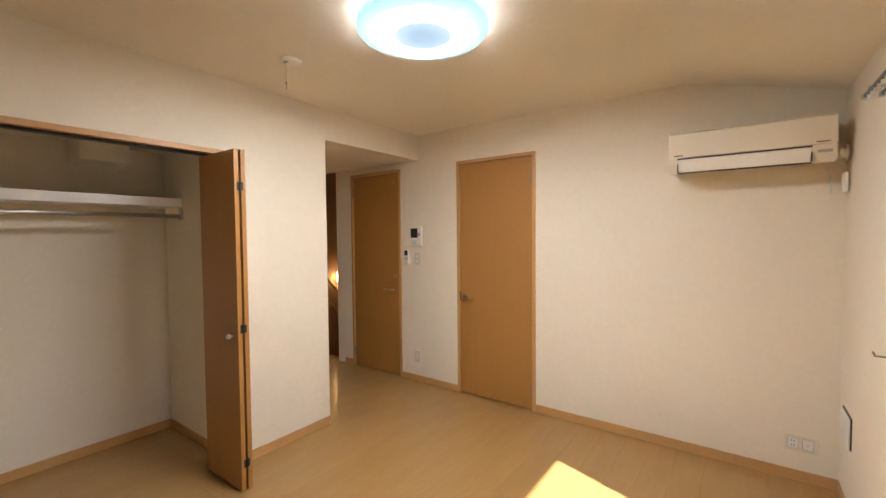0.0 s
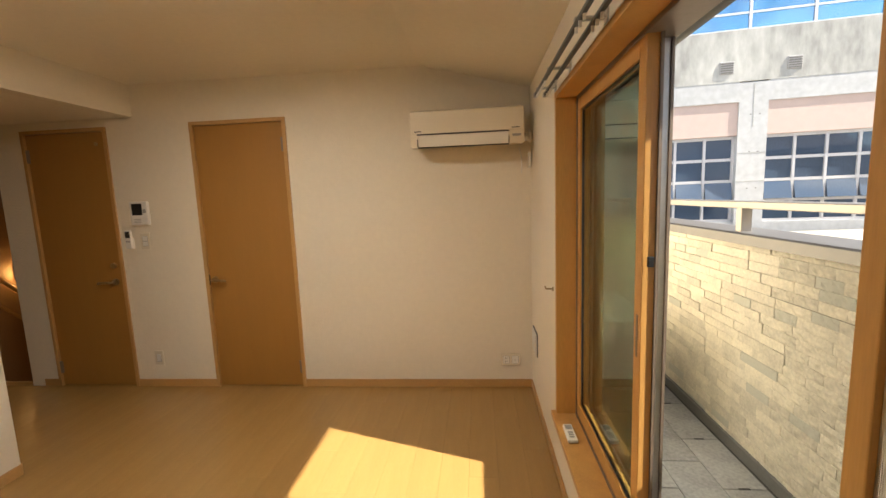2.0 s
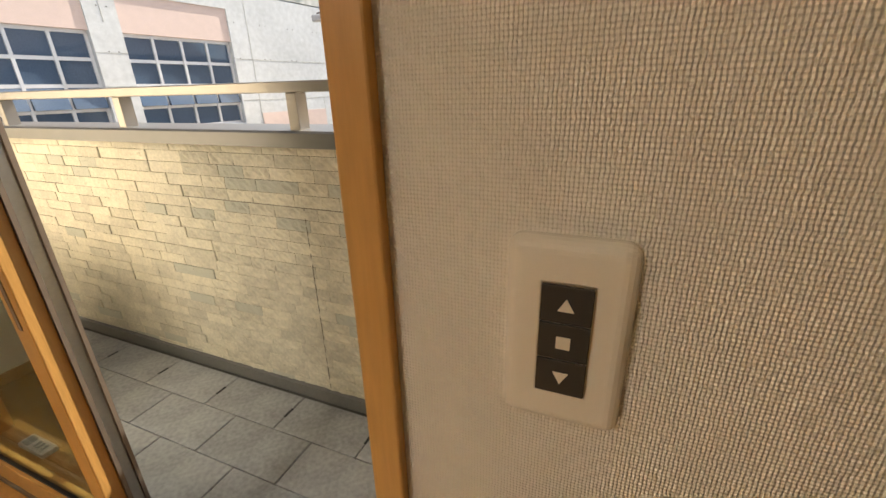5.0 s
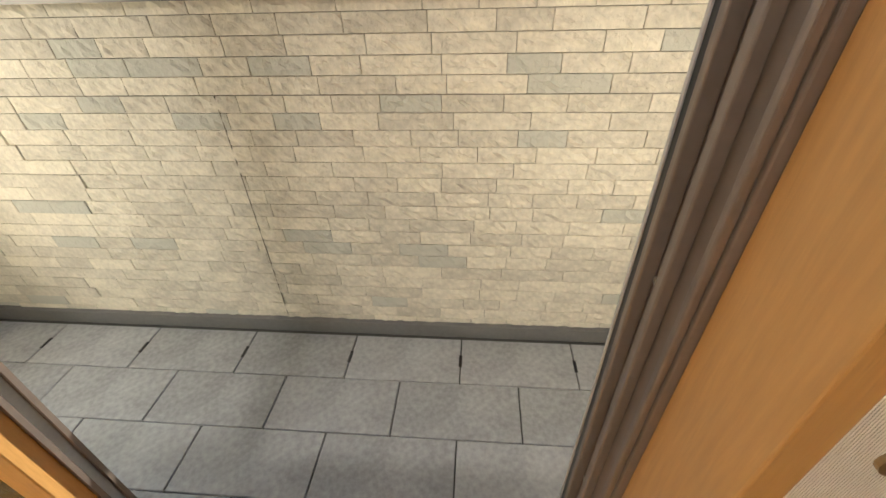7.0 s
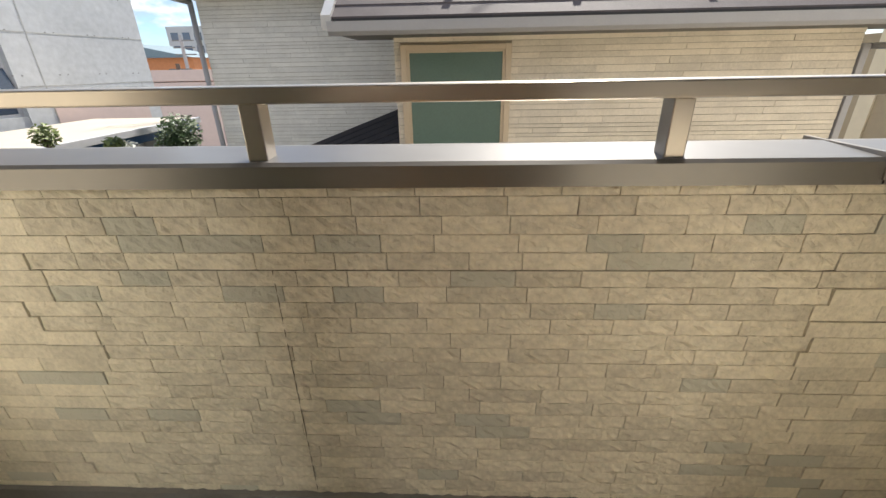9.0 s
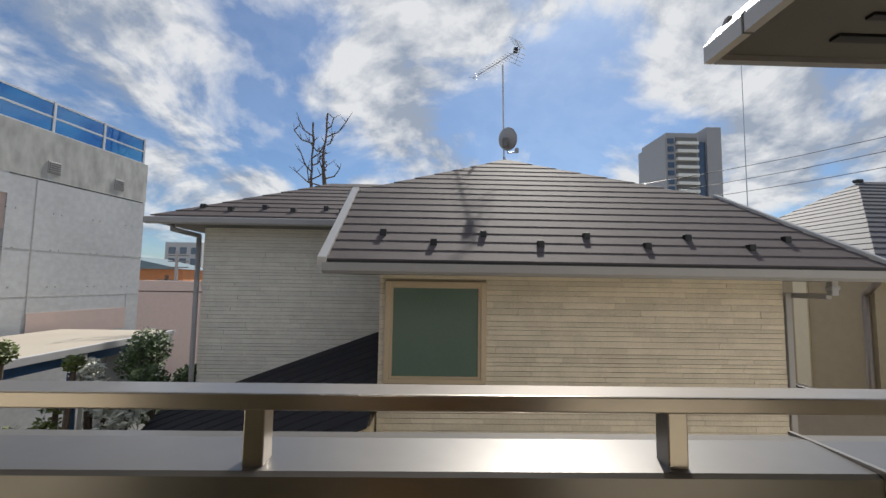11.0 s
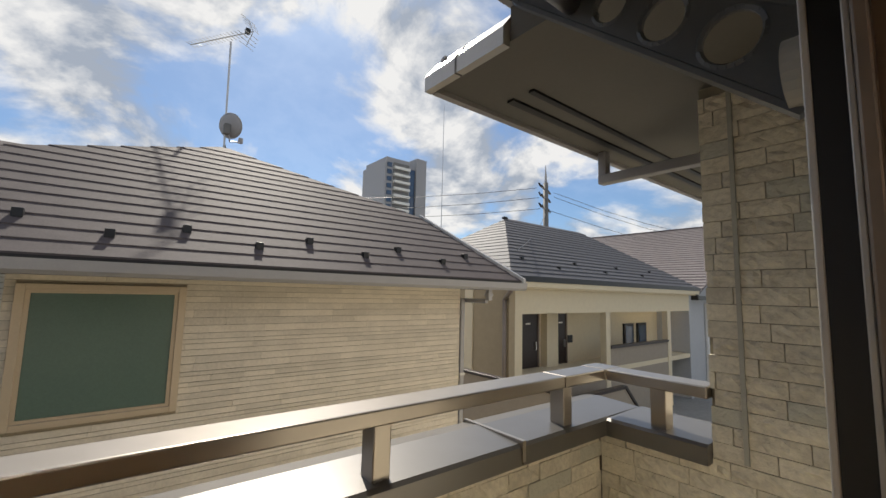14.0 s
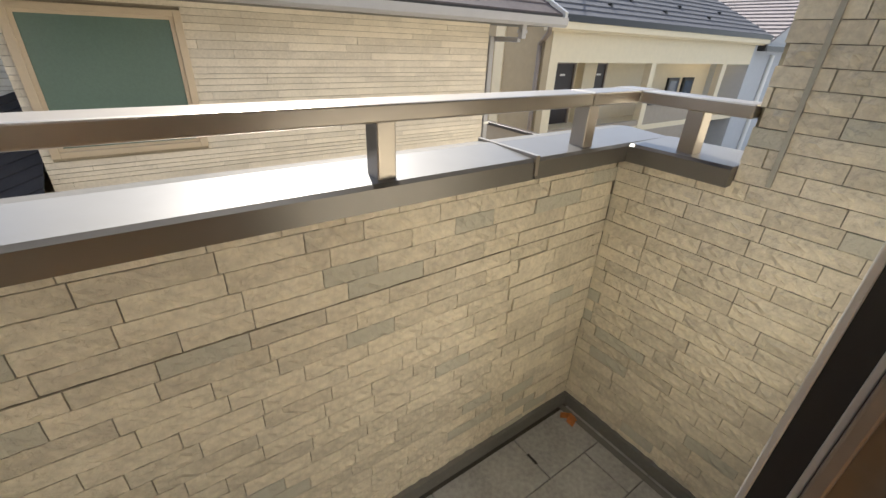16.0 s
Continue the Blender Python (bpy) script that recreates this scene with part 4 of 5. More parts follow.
part("roof_top", prism([(1.38, 0.54, 2.24), (2.22, 0.54, 2.24), (2.22, 0.54, 2.262), (1.38, 0.54, 2.299)], (0, -8.5, 0)), SLATE, sr)
part("verge_seam", prism([(2.15, 0.587, 2.183), (2.15, 0.612, 2.183), (2.15, 0.612, 2.233), (2.15, 0.572, 2.286), (2.15, 0.565, 2.286), (2.15, 0.587, 2.23)], (0.005, 0, 0)), BASE_GREY, sr)
part("lamp_stub", lathe([(0.022, 0.0), (0.022, -0.02), (0.010, -0.026)], (1.72, 0.28, 2.2), 16), GREY, sr, smooth=True)
lead = thing("rain_leader", (2.0, -0.30, 2.09), "grey square rain pipe under the eave", "rain pipe")
part("elbow", bx(2.225, 2.262, -0.32, -0.28, 2.07, 2.20, bev=0.005), GUTTER, lead)
part("pipe", bx(1.765, 2.262, -0.322, -0.278, 2.06, 2.10, bev=0.005), GUTTER, lead)
struct("house_south_wall", bx(XO + 0.012, 1.77, -8.0, -0.16, -3.3, 2.2), STONE_J, "cream stone outer wall south of the balcony")
struct("wall_above_eave", bx(XO + 0.012, 1.6, -8.0, 0.16, 2.30, 2.62), STONE_J, "cream stone wall above the eave")
tr = thing("pillar_joint_strip", (1.735, 0.0, 1.9), "vertical sealed joint in the stone pillar", "trim", kind="structure")
part("seal", bx(1.691, 1.702, -0.004, 0.0065, 1.17, 2.20), SEALANT, tr)


def holed_arm(y, thick=0.007):
    """Tapered arm with round holes, rising outwards from the wall."""
    a, b = Vector((1.388, 0, 1.818)), Vector((1.787, 0, 2.152))
    d = (b - a).normalized()
    nrm = Vector((-d.z, 0, d.x))
    L = (b - a).length
    w0, w1 = 0.049, 0.034
    out = [a - nrm * w0, b - nrm * w1]
    for k in range(1, 8):
        an = math.pi * k / 8
        out.append(b - nrm * w1 * math.cos(an) + d * w1 * math.sin(an))
    out += [b + nrm * w1, a + nrm * w0]
    bm = bmesh.new()
    loops = [out]
    for f, r in ((0.229, 0.035), (0.419, 0.032), (0.603, 0.028), (0.783, 0.024), (0.949, 0.018)):
        c = a + d * (L * f)
        loops.append([c + nrm * r * math.cos(2 * math.pi * i / 24) + d * r * math.sin(2 * math.pi * i / 24) for i in range(24)])
    edges = []
    for lp in loops:
        vs = [bm.verts.new(p + Vector((0, y, 0))) for p in lp]
        edges += [bm.edges.new((vs[i], vs[(i + 1) % len(vs)])) for i in range(len(vs))]
    bmesh.ops.triangle_fill(bm, use_beauty=True, use_dissolve=False, edges=edges)
    r = bmesh.ops.extrude_face_region(bm, geom=list(bm.faces))
    bmesh.ops.translate(bm, verts=[g for g in r["geom"] if isinstance(g, bmesh.types.BMVert)], vec=(0, thick, 0))
    bmesh.ops.recalc_face_normals(bm, faces=bm.faces)
    return bm, a, b, nrm, w0, w1, loops


for y in (0.74, 3.08):
    t = thing("laundry_bracket", (1.43, y, 1.85), "grey tapered laundry pole bracket with round holes", "bracket", group="laundry pole brackets")
    bm, a, b, nrm, w0, w1, loops = holed_arm(y)
    part("arm", bm, BRACKET, t)
    bm = bmesh.new()
    tube(bm, [p + Vector((0, y + 0.004, 0)) for p in loops[0]], 0.007, 6)
    part("edge_bead", bm, BRACKET, t)
    for lp_ in loops[1:]:
        bm = bmesh.new()
        tube(bm, [p + Vector((0, y + 0.004, 0)) for p in lp_ + lp_[:1]], 0.0048, 5)
        part("hole_rim", bm, BRACKET, t)
    part("wall_mount", rd((1.378, y + 0.004, 1.825), (1.43, y + 0.004, 1.825), 0.038, seg=24), GREY, t)
lp = thing("laundry_pole", (1.80, 1.9, 2.155), "steel laundry pole with a black clip", "pole")
part("pole", rd((1.694, 0.69, 2.056), (1.700, 3.25, 2.056), 0.0155, seg=16), STEEL, lp, smooth=True)
part("sleeve", rd((1.6955, 1.14, 2.056), (1.700, 3.25, 2.056), 0.0185, seg=16), BASE_GREY, lp, smooth=True)
part("clip", rd((1.6955, 1.10, 2.056), (1.6955, 1.135, 2.056), 0.026, seg=16), BLACK, lp)
sh = thing("shutter_box", (1.43, 1.64, 2.0), "dark roller shutter box above the window", "shutter")
part("box", bx(1.378, 1.415, WY0 - 0.05, WY1 + 0.05, 2.08, 2.30, bev=0.004), BRONZE, sh)
part("bottom_rail", bx(1.39, 1.405, WY0 + 0.02, WY1 - 0.02, 2.065, 2.08), BRONZE, sh)

ou = thing("outdoor_unit", (1.66, 3.15, FZ), "white air conditioner outdoor unit on the balcony floor", "outdoor unit")
part("casing", bx(1.52, 1.80, 2.78, 3.52, FZ + 0.05, FZ + 0.58, bev=0.012), WHITE, ou)
part("top_cover", bx(1.51, 1.81, 2.77, 3.53, FZ + 0.57, FZ + 0.60, bev=0.008), WHITE, ou)
for k in range(12):
    part("louver", bx(1.55, 1.77, 2.772, 2.784, FZ + 0.10 + 0.036 * k, FZ + 0.118 + 0.036 * k), GREY, ou)
part("fan_grille", rd((1.795, 3.20, FZ + 0.32), (1.812, 3.20, FZ + 0.32), 0.21, seg=32), GREY, ou)
for y in (2.9, 3.4):
    part("foot", bx(1.50, 1.84, y - 0.03, y + 0.03, FZ, FZ + 0.05, bev=0.004), GREY, ou)
lf = thing("dry_leaf", (2.0, 0.06, FZ), "dry orange leaf in the balcony corner", "leaf")
bm = bmesh.new()
for k, (dx, dy, an) in enumerate(((0, 0, 0.3), (0.02, 0.015, 1.4), (-0.015, 0.02, 2.4))):
    v = [bm.verts.new((2.01 + dx + 0.022 * math.cos(an + q) * (1.3 if i % 3 == 0 else 0.8), 0.06 + dy + 0.022 * math.sin(an + q), FZ + 0.004 + 0.009 * (i % 2) + 0.004 * k)) for i, q in enumerate((0, 1.05, 2.1, 3.14, 4.2, 5.2))]
    bm.faces.new(v)
part("blade", bm, surf("dry_leaf", (0.45, 0.16, 0.05), 0.7, var=0.3, scale=40), lf)
gp = thing("floor_gutter", (1.8, 0.04, FZ), "grey drain strip along the balcony end wall", "drain")
part("channel", bx(1.44, 2.08, 0.03, 0.055, FZ, FZ + 0.004, bev=0.001), BASE_GREY, gp)

# ---- aerials on the neighbour's roof ----
an = thing("tv_antenna", (11.07, -0.32, 3.65), "thin mast with a rod antenna on the roof ridge", "antenna")
part("mast", rd((11.07, -0.34, 3.66), (11.07, -0.29, 7.02), 0.021, seg=8), STEEL, an)
FRONT, BACK = Vector((11.83, 0.384, 7.04)), Vector((10.38, -0.583, 7.04))
FWD = (FRONT - BACK).normalized()
SIDE = Vector((-FWD.y, FWD.x, 0))
part("boom", rd(FRONT, BACK, 0.012, seg=6), STEEL, an)
for k in range(16):
    c = FRONT.lerp(BACK, k / 18)
    part("element", rd(c + SIDE * 0.13, c - SIDE * 0.13, 0.006, seg=5), STEEL, an)
part("dipole", boxes((10.44, 10.56, -0.55, -0.45, 7.02, 7.12), bev=0.01), BLACK, an)
for sgn in (-1, 1):
    tip = BACK + FWD * 0.16 + Vector((0, 0, 0.30 * sgn))
    part("reflector_arm", rd(BACK, tip, 0.008, seg=5), STEEL, an)
    for k in range(4):
        c = BACK.lerp(tip, 0.25 * (k + 1))
        part("reflector", rd(c + SIDE * 0.20, c - SIDE * 0.20, 0.006, seg=5), STEEL, an)
for ang in (0.4, 2.5, 4.6):
    part("stay", rd((11.07, -0.33, 4.7), (11.07 + 0.35 * math.cos(ang), -0.33 + 0.35 * math.sin(ang), 3.6), 0.012, seg=5), BASE_GREY, an)
ds = thing("satellite_dish", (10.97, -0.36, 5.07), "grey satellite dish clamped to the mast", "satellite dish")
AXIS = Vector((0.66, -0.70, 0.25)).normalized()
DISH = Matrix.Translation((10.99, -0.37, 5.09)) @ AXIS.to_track_quat("Z", "Y").to_matrix().to_4x4()
bm = lathe([(0.03, 0.0), (0.13, 0.014), (0.20, 0.036), (0.275, 0.066), (0.279, 0.062), (0.203, 0.028), (0.13, 0.004), (0.03, -0.01)], (0, 0, 0), 32)
bmesh.ops.transform(bm, matrix=DISH, verts=bm.verts)
part("reflector", bm, GUTTER, ds, smooth=True)
part("arm", tube(bmesh.new(), [(10.99, -0.37, 4.97), (11.03, -0.42, 4.75), (11.23, -0.66, 4.85)], 0.014, 6), GUTTER, ds)
part("feed", bx(11.20, 11.28, -0.72, -0.63, 4.83, 4.95, bev=0.01), GUTTER, ds)
part("clamp", bx(10.93, 11.09, -0.40, -0.28, 4.89, 5.11, bev=0.01), BASE_GREY, ds)
mm = solo("radio_mast", rd((11.0, -6.3, -3.3), (11.0, -6.3, 7.4), 0.02, 0.008, 6), STEEL, "thin metal mast behind the house", "mast")

# ---- house behind, with its lower lean-to roof ----
h2 = thing("house", (9.5, 4.0, -3.3), "cream house with a dark slate hip roof behind", "house")
part("wall", bx(7.45, 12, 1.9, 4.78, -3.3, 2.42), HJOINT, h2)
siding("siding", h2, 7.45, 1.95, 4.78, -1.0, 2.36, seed=4, material=SIDING2)
E2, Z2, S2 = 6.98, 2.43, 0.52


def b2(x):
    return (2.3, 5.28 - (x - E2) * 1.18)


r2 = part("roof", prism([(E2, 1.5, Z2), (8.7, 1.5, Z2 + S2 * 1.72), (8.7, 3.25, Z2 + S2 * 1.72), (E2, 5.28, Z2)], (0, 0, -0.05)), SLATE, h2)
slate_roof(r2, E2 - 0.01, Z2 + 0.012, S2, b2, 1.72 / 9, SLATE, 9)
bm = bmesh.new()
poly(bm, [(E2, 5.28, Z2), (8.7, 3.25, Z2 + S2 * 1.72), (10.5, 5.28, Z2)])
poly(bm, [(8.7, 3.25, Z2 + S2 * 1.72), (8.7, 1.5, Z2 + S2 * 1.72), (10.5, 1.5, Z2), (10.5, 5.28, Z2)])
part("rear_roof", bm, SLATE, h2)
part("soffit", bx(E2, 7.45, 1.9, 5.22, Z2 - 0.09, Z2 - 0.07), SOFFIT, h2)
part("soffit", bx(7.45, 10.5, 4.78, 5.22, Z2 - 0.09, Z2 - 0.07), SOFFIT, h2)
part("gutter", boxes((E2 - 0.09, E2 + 0.02, 2.3, 5.34, Z2 - 0.10, Z2 - 0.005), bev=0.02), GUTTER, h2)
bm = tube(bmesh.new(), [(7.1, 5.05, Z2 - 0.09), (7.1, 5.05, Z2 - 0.16), (7.36, 4.82, Z2 - 0.22), (7.40, 4.82, -2.5)], 0.035, 8)
part("downpipe", bm, GUTTER, h2, smooth=True)
part("ridge_box", bx(7.0, 7.35, 2.42, 2.58, 2.55, 2.85, bev=0.01), GUTTER, h2)
for y, x in ((4.75, 7.3), (4.3, 7.2), (3.85, 7.3), (3.4, 7.2), (2.95, 7.3), (2.7, 7.2)):
    zz = Z2 + S2 * (x - E2) + 0.03
    part("snow_guard", boxes((x - 0.03, x + 0.04, y - 0.035, y + 0.035, zz - 0.02, zz + 0.05), bev=0.004), BLACK, r2)
ln2 = thing("lean_to_roof", (6.6, 3.2, 0.3), "dark low lean-to roof between the houses", "roof")
def lean_z(y):
    return 0.90 - 0.365 * (y - 1.97)


for k in range(12):
    a, b = 0.17 * k, 0.17 * (k + 1) + 0.02
    y0 = 1.97 if a > -1 else 1.95
    bm = bmesh.new()
    c = [(7.42 - a, y0, lean_z(y0) - 0.36 * a), (7.42 - a, 5.2, lean_z(5.2) - 0.36 * a), (7.42 - b, 5.2, lean_z(5.2) - 0.36 * b + 0.014), (7.42 - b, y0, lean_z(y0) - 0.36 * b + 0.014)]
    prism(c, (0, 0, -0.02), bm)
    part("slate_course", bm, SLATE4, ln2)
part("wall", prism([(5.6, 1.97, -3.3), (5.6, 1.97, 0.1), (5.6, 5.1, -1.0), (5.6, 5.1, -3.3)], (1.7, 0, 0)), CREAM, ln2)

# rain pipes and passage wall between the houses
dp = thing("downpipe", (5.9, -2.8, 0), "grey rain pipe at the corner of the cream house", "rain pipe")
part("pipe", boxes((5.42, 5.49, -2.86, -2.79, 1.50, 1.66), (5.49, 5.93, -2.85, -2.79, 1.46, 1.52), (5.90, 5.96, -2.78, -2.71, -3.3, 1.52), bev=0.008), GUTTER, dp)
part("elbow", bx(5.41, 5.50, -2.87, -2.78, 1.56, 1.60, bev=0.006), GUTTER, dp)
part("strap", bx(5.89, 5.97, -2.79, -2.70, 0.42, 0.45), STEEL, dp)
dq = thing("downpipe", (10.1, -8.15, 0), "dark rain pipe at the corner of the apartment house", "rain pipe")
part("pipe", tube(bmesh.new(), [(9.72, -8.02, 2.0), (9.72, -8.02, 1.72), (10.12, -8.16, 1.45), (10.12, -8.16, -3.3)], 0.065, 10), BRONZE, dq, smooth=True)
pw = thing("passage_wall", (8.7, -6.6, -3.3), "low tan passage wall with a dark cap", "wall")
part("wall", bx(7.0, 10.4, -6.66, -6.54, -3.3, -0.58), TAN, pw)
part("cap", bx(6.95, 10.45, -6.70, -6.50, -0.58, -0.50, bev=0.01), DOOR_DK, pw)

# ---- apartment house with an open corridor ----
ap = thing("apartment_house", (12, -15, -3.3), "cream apartment house with an open corridor and dark doors", "house")
part("back_wall", bx(11.6, 12.0, -21.6, -8.2, -3.3, 2.0), CREAM, ap)
part("side_wall", bx(10.0, 17.5, -8.5, -8.24, -3.3, 1.9), SHADED_BEIGE, ap)
part("lintel", bx(9.99, 10.25, -21.6, -8.5, 1.0, 2.0), CREAM, ap)
part("column", bx(10.0, 10.25, -8.85, -8.5, -3.3, 1.0), CREAM, ap)
part("column", bx(10.0, 10.25, -14.05, -13.75, -3.3, 1.0), CREAM, ap)
part("column", bx(10.0, 10.25, -19.45, -19.1, -3.3, 1.0), CREAM, ap)
part("end_wall", bx(10.0, 12.0, -21.9, -21.6, -3.3, 1.9), GREYWALL, ap)
part("corridor_floor", bx(10.03, 11.6, -21.6, -8.5, -1.3, -1.1), CREAM, ap)
part("corridor_wall", bx(10.02, 10.12, -19.1, -14.05, -1.1, -0.40), TAN, ap)
part("corridor_wall", bx(10.02, 10.12, -13.75, -8.85, -1.1, -0.92), TAN, ap)
part("wall_cap", bx(9.95, 10.17, -19.1, -14.05, -0.40, -0.30), DOOR_DK, ap)
part("lower_wall", bx(10.02, 10.12, -19.4, -8.85, -3.3, -1.3), TAN, ap)
for y0, y1 in ((-11.5, -10.4), (-13.3, -12.6)):
    d = part("door", boxes((11.52, 11.6, y0, y1, -1.1, 0.88), bev=0.01), DOOR_DK, ap, "dark brown door")
    part("door_frame", boxes((11.48, 11.6, y0 - 0.07, y0, -1.1, 0.95), (11.48, 11.6, y1, y1 + 0.07, -1.1, 0.95), (11.48, 11.6, y0, y1, 0.88, 0.95)), BRONZE, d)
    part("door_plate", bx(11.505, 11.52, (y0 + y1) / 2 - 0.12, (y0 + y1) / 2 + 0.12, 0.50, 0.56), WHITE, d)
    part("door_handle", bx(11.46, 11.52, y0 + 0.10, y0 + 0.16, -0.45, -0.15), STEEL, d)
st = thing("stair_wall", (9.0, -11.5, -3.3), "tan outside stair wall with a dark sloping cap", "wall")
part("wall", prism([(9.0, -9.0, -3.3), (9.0, -9.0, -1.62), (9.0, -13.2, -1.62), (9.0, -14.3, -2.7), (9.0, -14.3, -3.3)], (0.12, 0, 0)), TAN, st)
part("cap", prism([(8.95, -9.0, -1.62), (8.95, -9.0, -1.52), (8.95, -13.25, -1.52), (8.95, -14.4, -2.65), (8.95, -14.4, -2.75), (8.95, -13.2, -1.62)], (0.22, 0, 0)), DOOR_DK, st)
part("pier", bx(11.3, 11.6, -12.5, -11.8, -1.1, 1.0), CREAM, ap)
part("meter", bx(11.50, 11.6, -13.75, -13.45, -0.3, 0.0), BLACK, ap)
for y0, y1 in ((-18.9, -18.0), (-20.2, -19.3)):
    wq = part("window", boxes((11.5, 11.6, y0, y1, -0.85, 0.35), bev=0.01), BLACK, ap)
    part("pane", bx(11.49, 11.5, y0 + 0.12, y1 - 0.12, -0.73, 0.23), DARKGLASS, wq)
E3, Z3, P3 = 9.7, 2.14, (14.0, -12.36, 5.0)
S3 = (P3[2] - Z3) / (P3[0] - E3)


def b3(x):
    k = (x - E3) / (P3[0] - E3)
    return (-22.2 + 4.0 * k, -8.0 - 4.3 * k)


r3 = part("roof", prism([(E3, -22.2, Z3), (14, -18.2, P3[2]), (14, -12.3, P3[2]), (E3, -8.0, Z3)], (0, 0, -0.05)), SLATE2, ap)
slate_roof(r3, E3, Z3 + 0.012, S3, b3, 4.3 / 18, SLATE2, 18, 0.04)
for k in range(18):
    bm = bmesh.new()
    a, b = k / 18, (k + 1) / 18 + 0.012
    pa, pb = Vector((E3, -8.0, Z3)).lerp(Vector(P3), a), Vector((E3, -8.0, Z3)).lerp(Vector(P3), min(b, 1))
    qa, qb = Vector((18.3, -8.0, Z3)).lerp(Vector(P3), a), Vector((18.3, -8.0, Z3)).lerp(Vector(P3), min(b, 1))
    u = Vector((0, 0, 0.03))
    poly(bm, [pa + u, qa + u, qb + u * 0.2, pb + u * 0.2])
    poly(bm, [pa + u, qa + u, qa, pa])
    part("slate_course", bm, SLATE2, r3)
part("fascia", boxes((E3 - 0.06, E3 + 0.02, -22.2, -8.0, Z3 - 0.13, Z3 + 0.03)), BLACK, ap)
part("eave_board", boxes((E3 - 0.03, 10.0, -22.1, -8.1, Z3 - 0.30, Z3 - 0.13), (E3 + 0.1, 10.0, -22.1, -8.1, Z3 - 0.36, Z3 - 0.30)), CREAM, ap)
part("ridge_knob", bx(13.9, 14.1, -12.42, -12.2, P3[2] - 0.02, P3[2] + 0.10, bev=0.04), BLACK, ap)
for k in range(7):
    y = -9.6 - 1.55 * k
    x = E3 + (0.55 if k % 2 else 0.95)
    zz = Z3 + S3 * (x - E3) + 0.04
    part("snow_guard", bx(x - 0.04, x + 0.10, y - 0.05, y + 0.05, zz - 0.02, zz + 0.08, bev=0.005), BLACK, r3)
h4 = thing("house", (14, -30, -3.3), "grey house with a broad slate roof", "house")
part("wall", bx(10.2, 20, -45, -22.3, -3.3, 1.62), GREYWALL, h4)
part("downpipe", rd((10.12, -24.2, -3.3), (10.12, -24.2, 1.4), 0.10, seg=10), WHITE, h4)
r4 = part("roof", prism([(9.8, -22.0, 1.75), (24.5, -22.0, 1.75), (24.5, -33.3, 7.0), (9.8, -33.3, 7.0)], (0, 0, -0.12)), SLATE3, h4)
for k in range(30):
    ya, yb = -22.0 - 11.3 * k / 30, -22.0 - 11.3 * (k + 1) / 30 - 0.04
    za, zb = 1.77 + 5.25 * k / 30, 1.77 + 5.25 * (k + 1) / 30
    part("slate_course", prism([(9.75, ya, za + 0.05), (24.55, ya, za + 0.05), (24.55, yb, zb), (9.75, yb, zb)], (0, 0, -0.045)), SLATE3, r4)
part("ridge_cap", bx(9.7, 24.6, -33.42, -33.18, 6.98, 7.10, bev=0.03), SLATE, h4)
part("rear_roof", prism([(9.8, -33.3, 7.0), (24.5, -33.3, 7.0), (24.5, -45.0, 1.7), (9.8, -45.0, 1.7)], (0, 0, -0.1)), SLATE3, h4)
part("gable", prism([(10.2, -22.3, 1.6), (10.2, -33.3, 6.8), (10.2, -45.0, 1.6)], (0.2, 0, 0)), GREYWALL, h4)
part("eave", bx(9.7, 24.6, -22.1, -21.95, 1.55, 1.80), BLACK, h4)
part("fascia", bx(9.7, 9.9, -46, -22, 1.55, 1.77), BLACK, h4)

# ---- utility pole and wires ----
up = thing("utility_pole", (18, -20.5, -3.3), "concrete utility pole with cross arms and insulators", "utility pole")
part("pole", rd((18, -20.5, -3.3), (18, -20.5, 9.0), 0.22, 0.16, 12), BASE_GREY, up, smooth=True)
part("spike", rd((18, -20.5, 9.0), (18, -20.5, 10.2), 0.10, 0.015, 8), GUTTER, up)
for z in (8.5, 7.9, 7.2):
    a = part("cross_arm", rd((17.6, -19.5, z), (18.4, -21.5, z), 0.045, seg=6), BASE_GREY, up)
    for k in (-1, -0.5, 0.5, 1):
        part("insulator", rd((18 - 0.4 * k, -20.5 + 1.0 * k, z), (18 - 0.4 * k + 0.12, -20.5 + k + 0.05, z + 0.25), 0.06, seg=8), BLACK, a)
wr = thing("power_lines", (18, -20, 7), "thin black overhead power lines", "cable", kind="stuff")


def wire(a, b, sag, r=0.018):
    a, b = Vector(a), Vector(b)
    return [a.lerp(b, k / 8) - Vector((0, 0, sag * 4 * (k / 8) * (1 - k / 8))) for k in range(9)]


for a, b, sag in (((18, -19.6, 8.5), (40, 4, 9.5), 1.2), ((18, -19.8, 7.9), (40, 4, 8.6), 1.2), ((18, -20, 7.2), (40, 4, 7.6), 1.0),
                  ((18, -21.4, 8.5), (12, -60, 8.8), 1.5), ((18, -21.4, 8.2), (12, -60, 8.2), 1.5), ((18, -21.0, 7.2), (13, -60, 6.2), 1.0), ((18, -20.5, 7.0), (10, -8.6, 3.0), 0.3)):
    bm = bmesh.new()
    tube(bm, wire(a, b, sag), 0.016, 5)
    part("wire", bm, BLACK, wr)

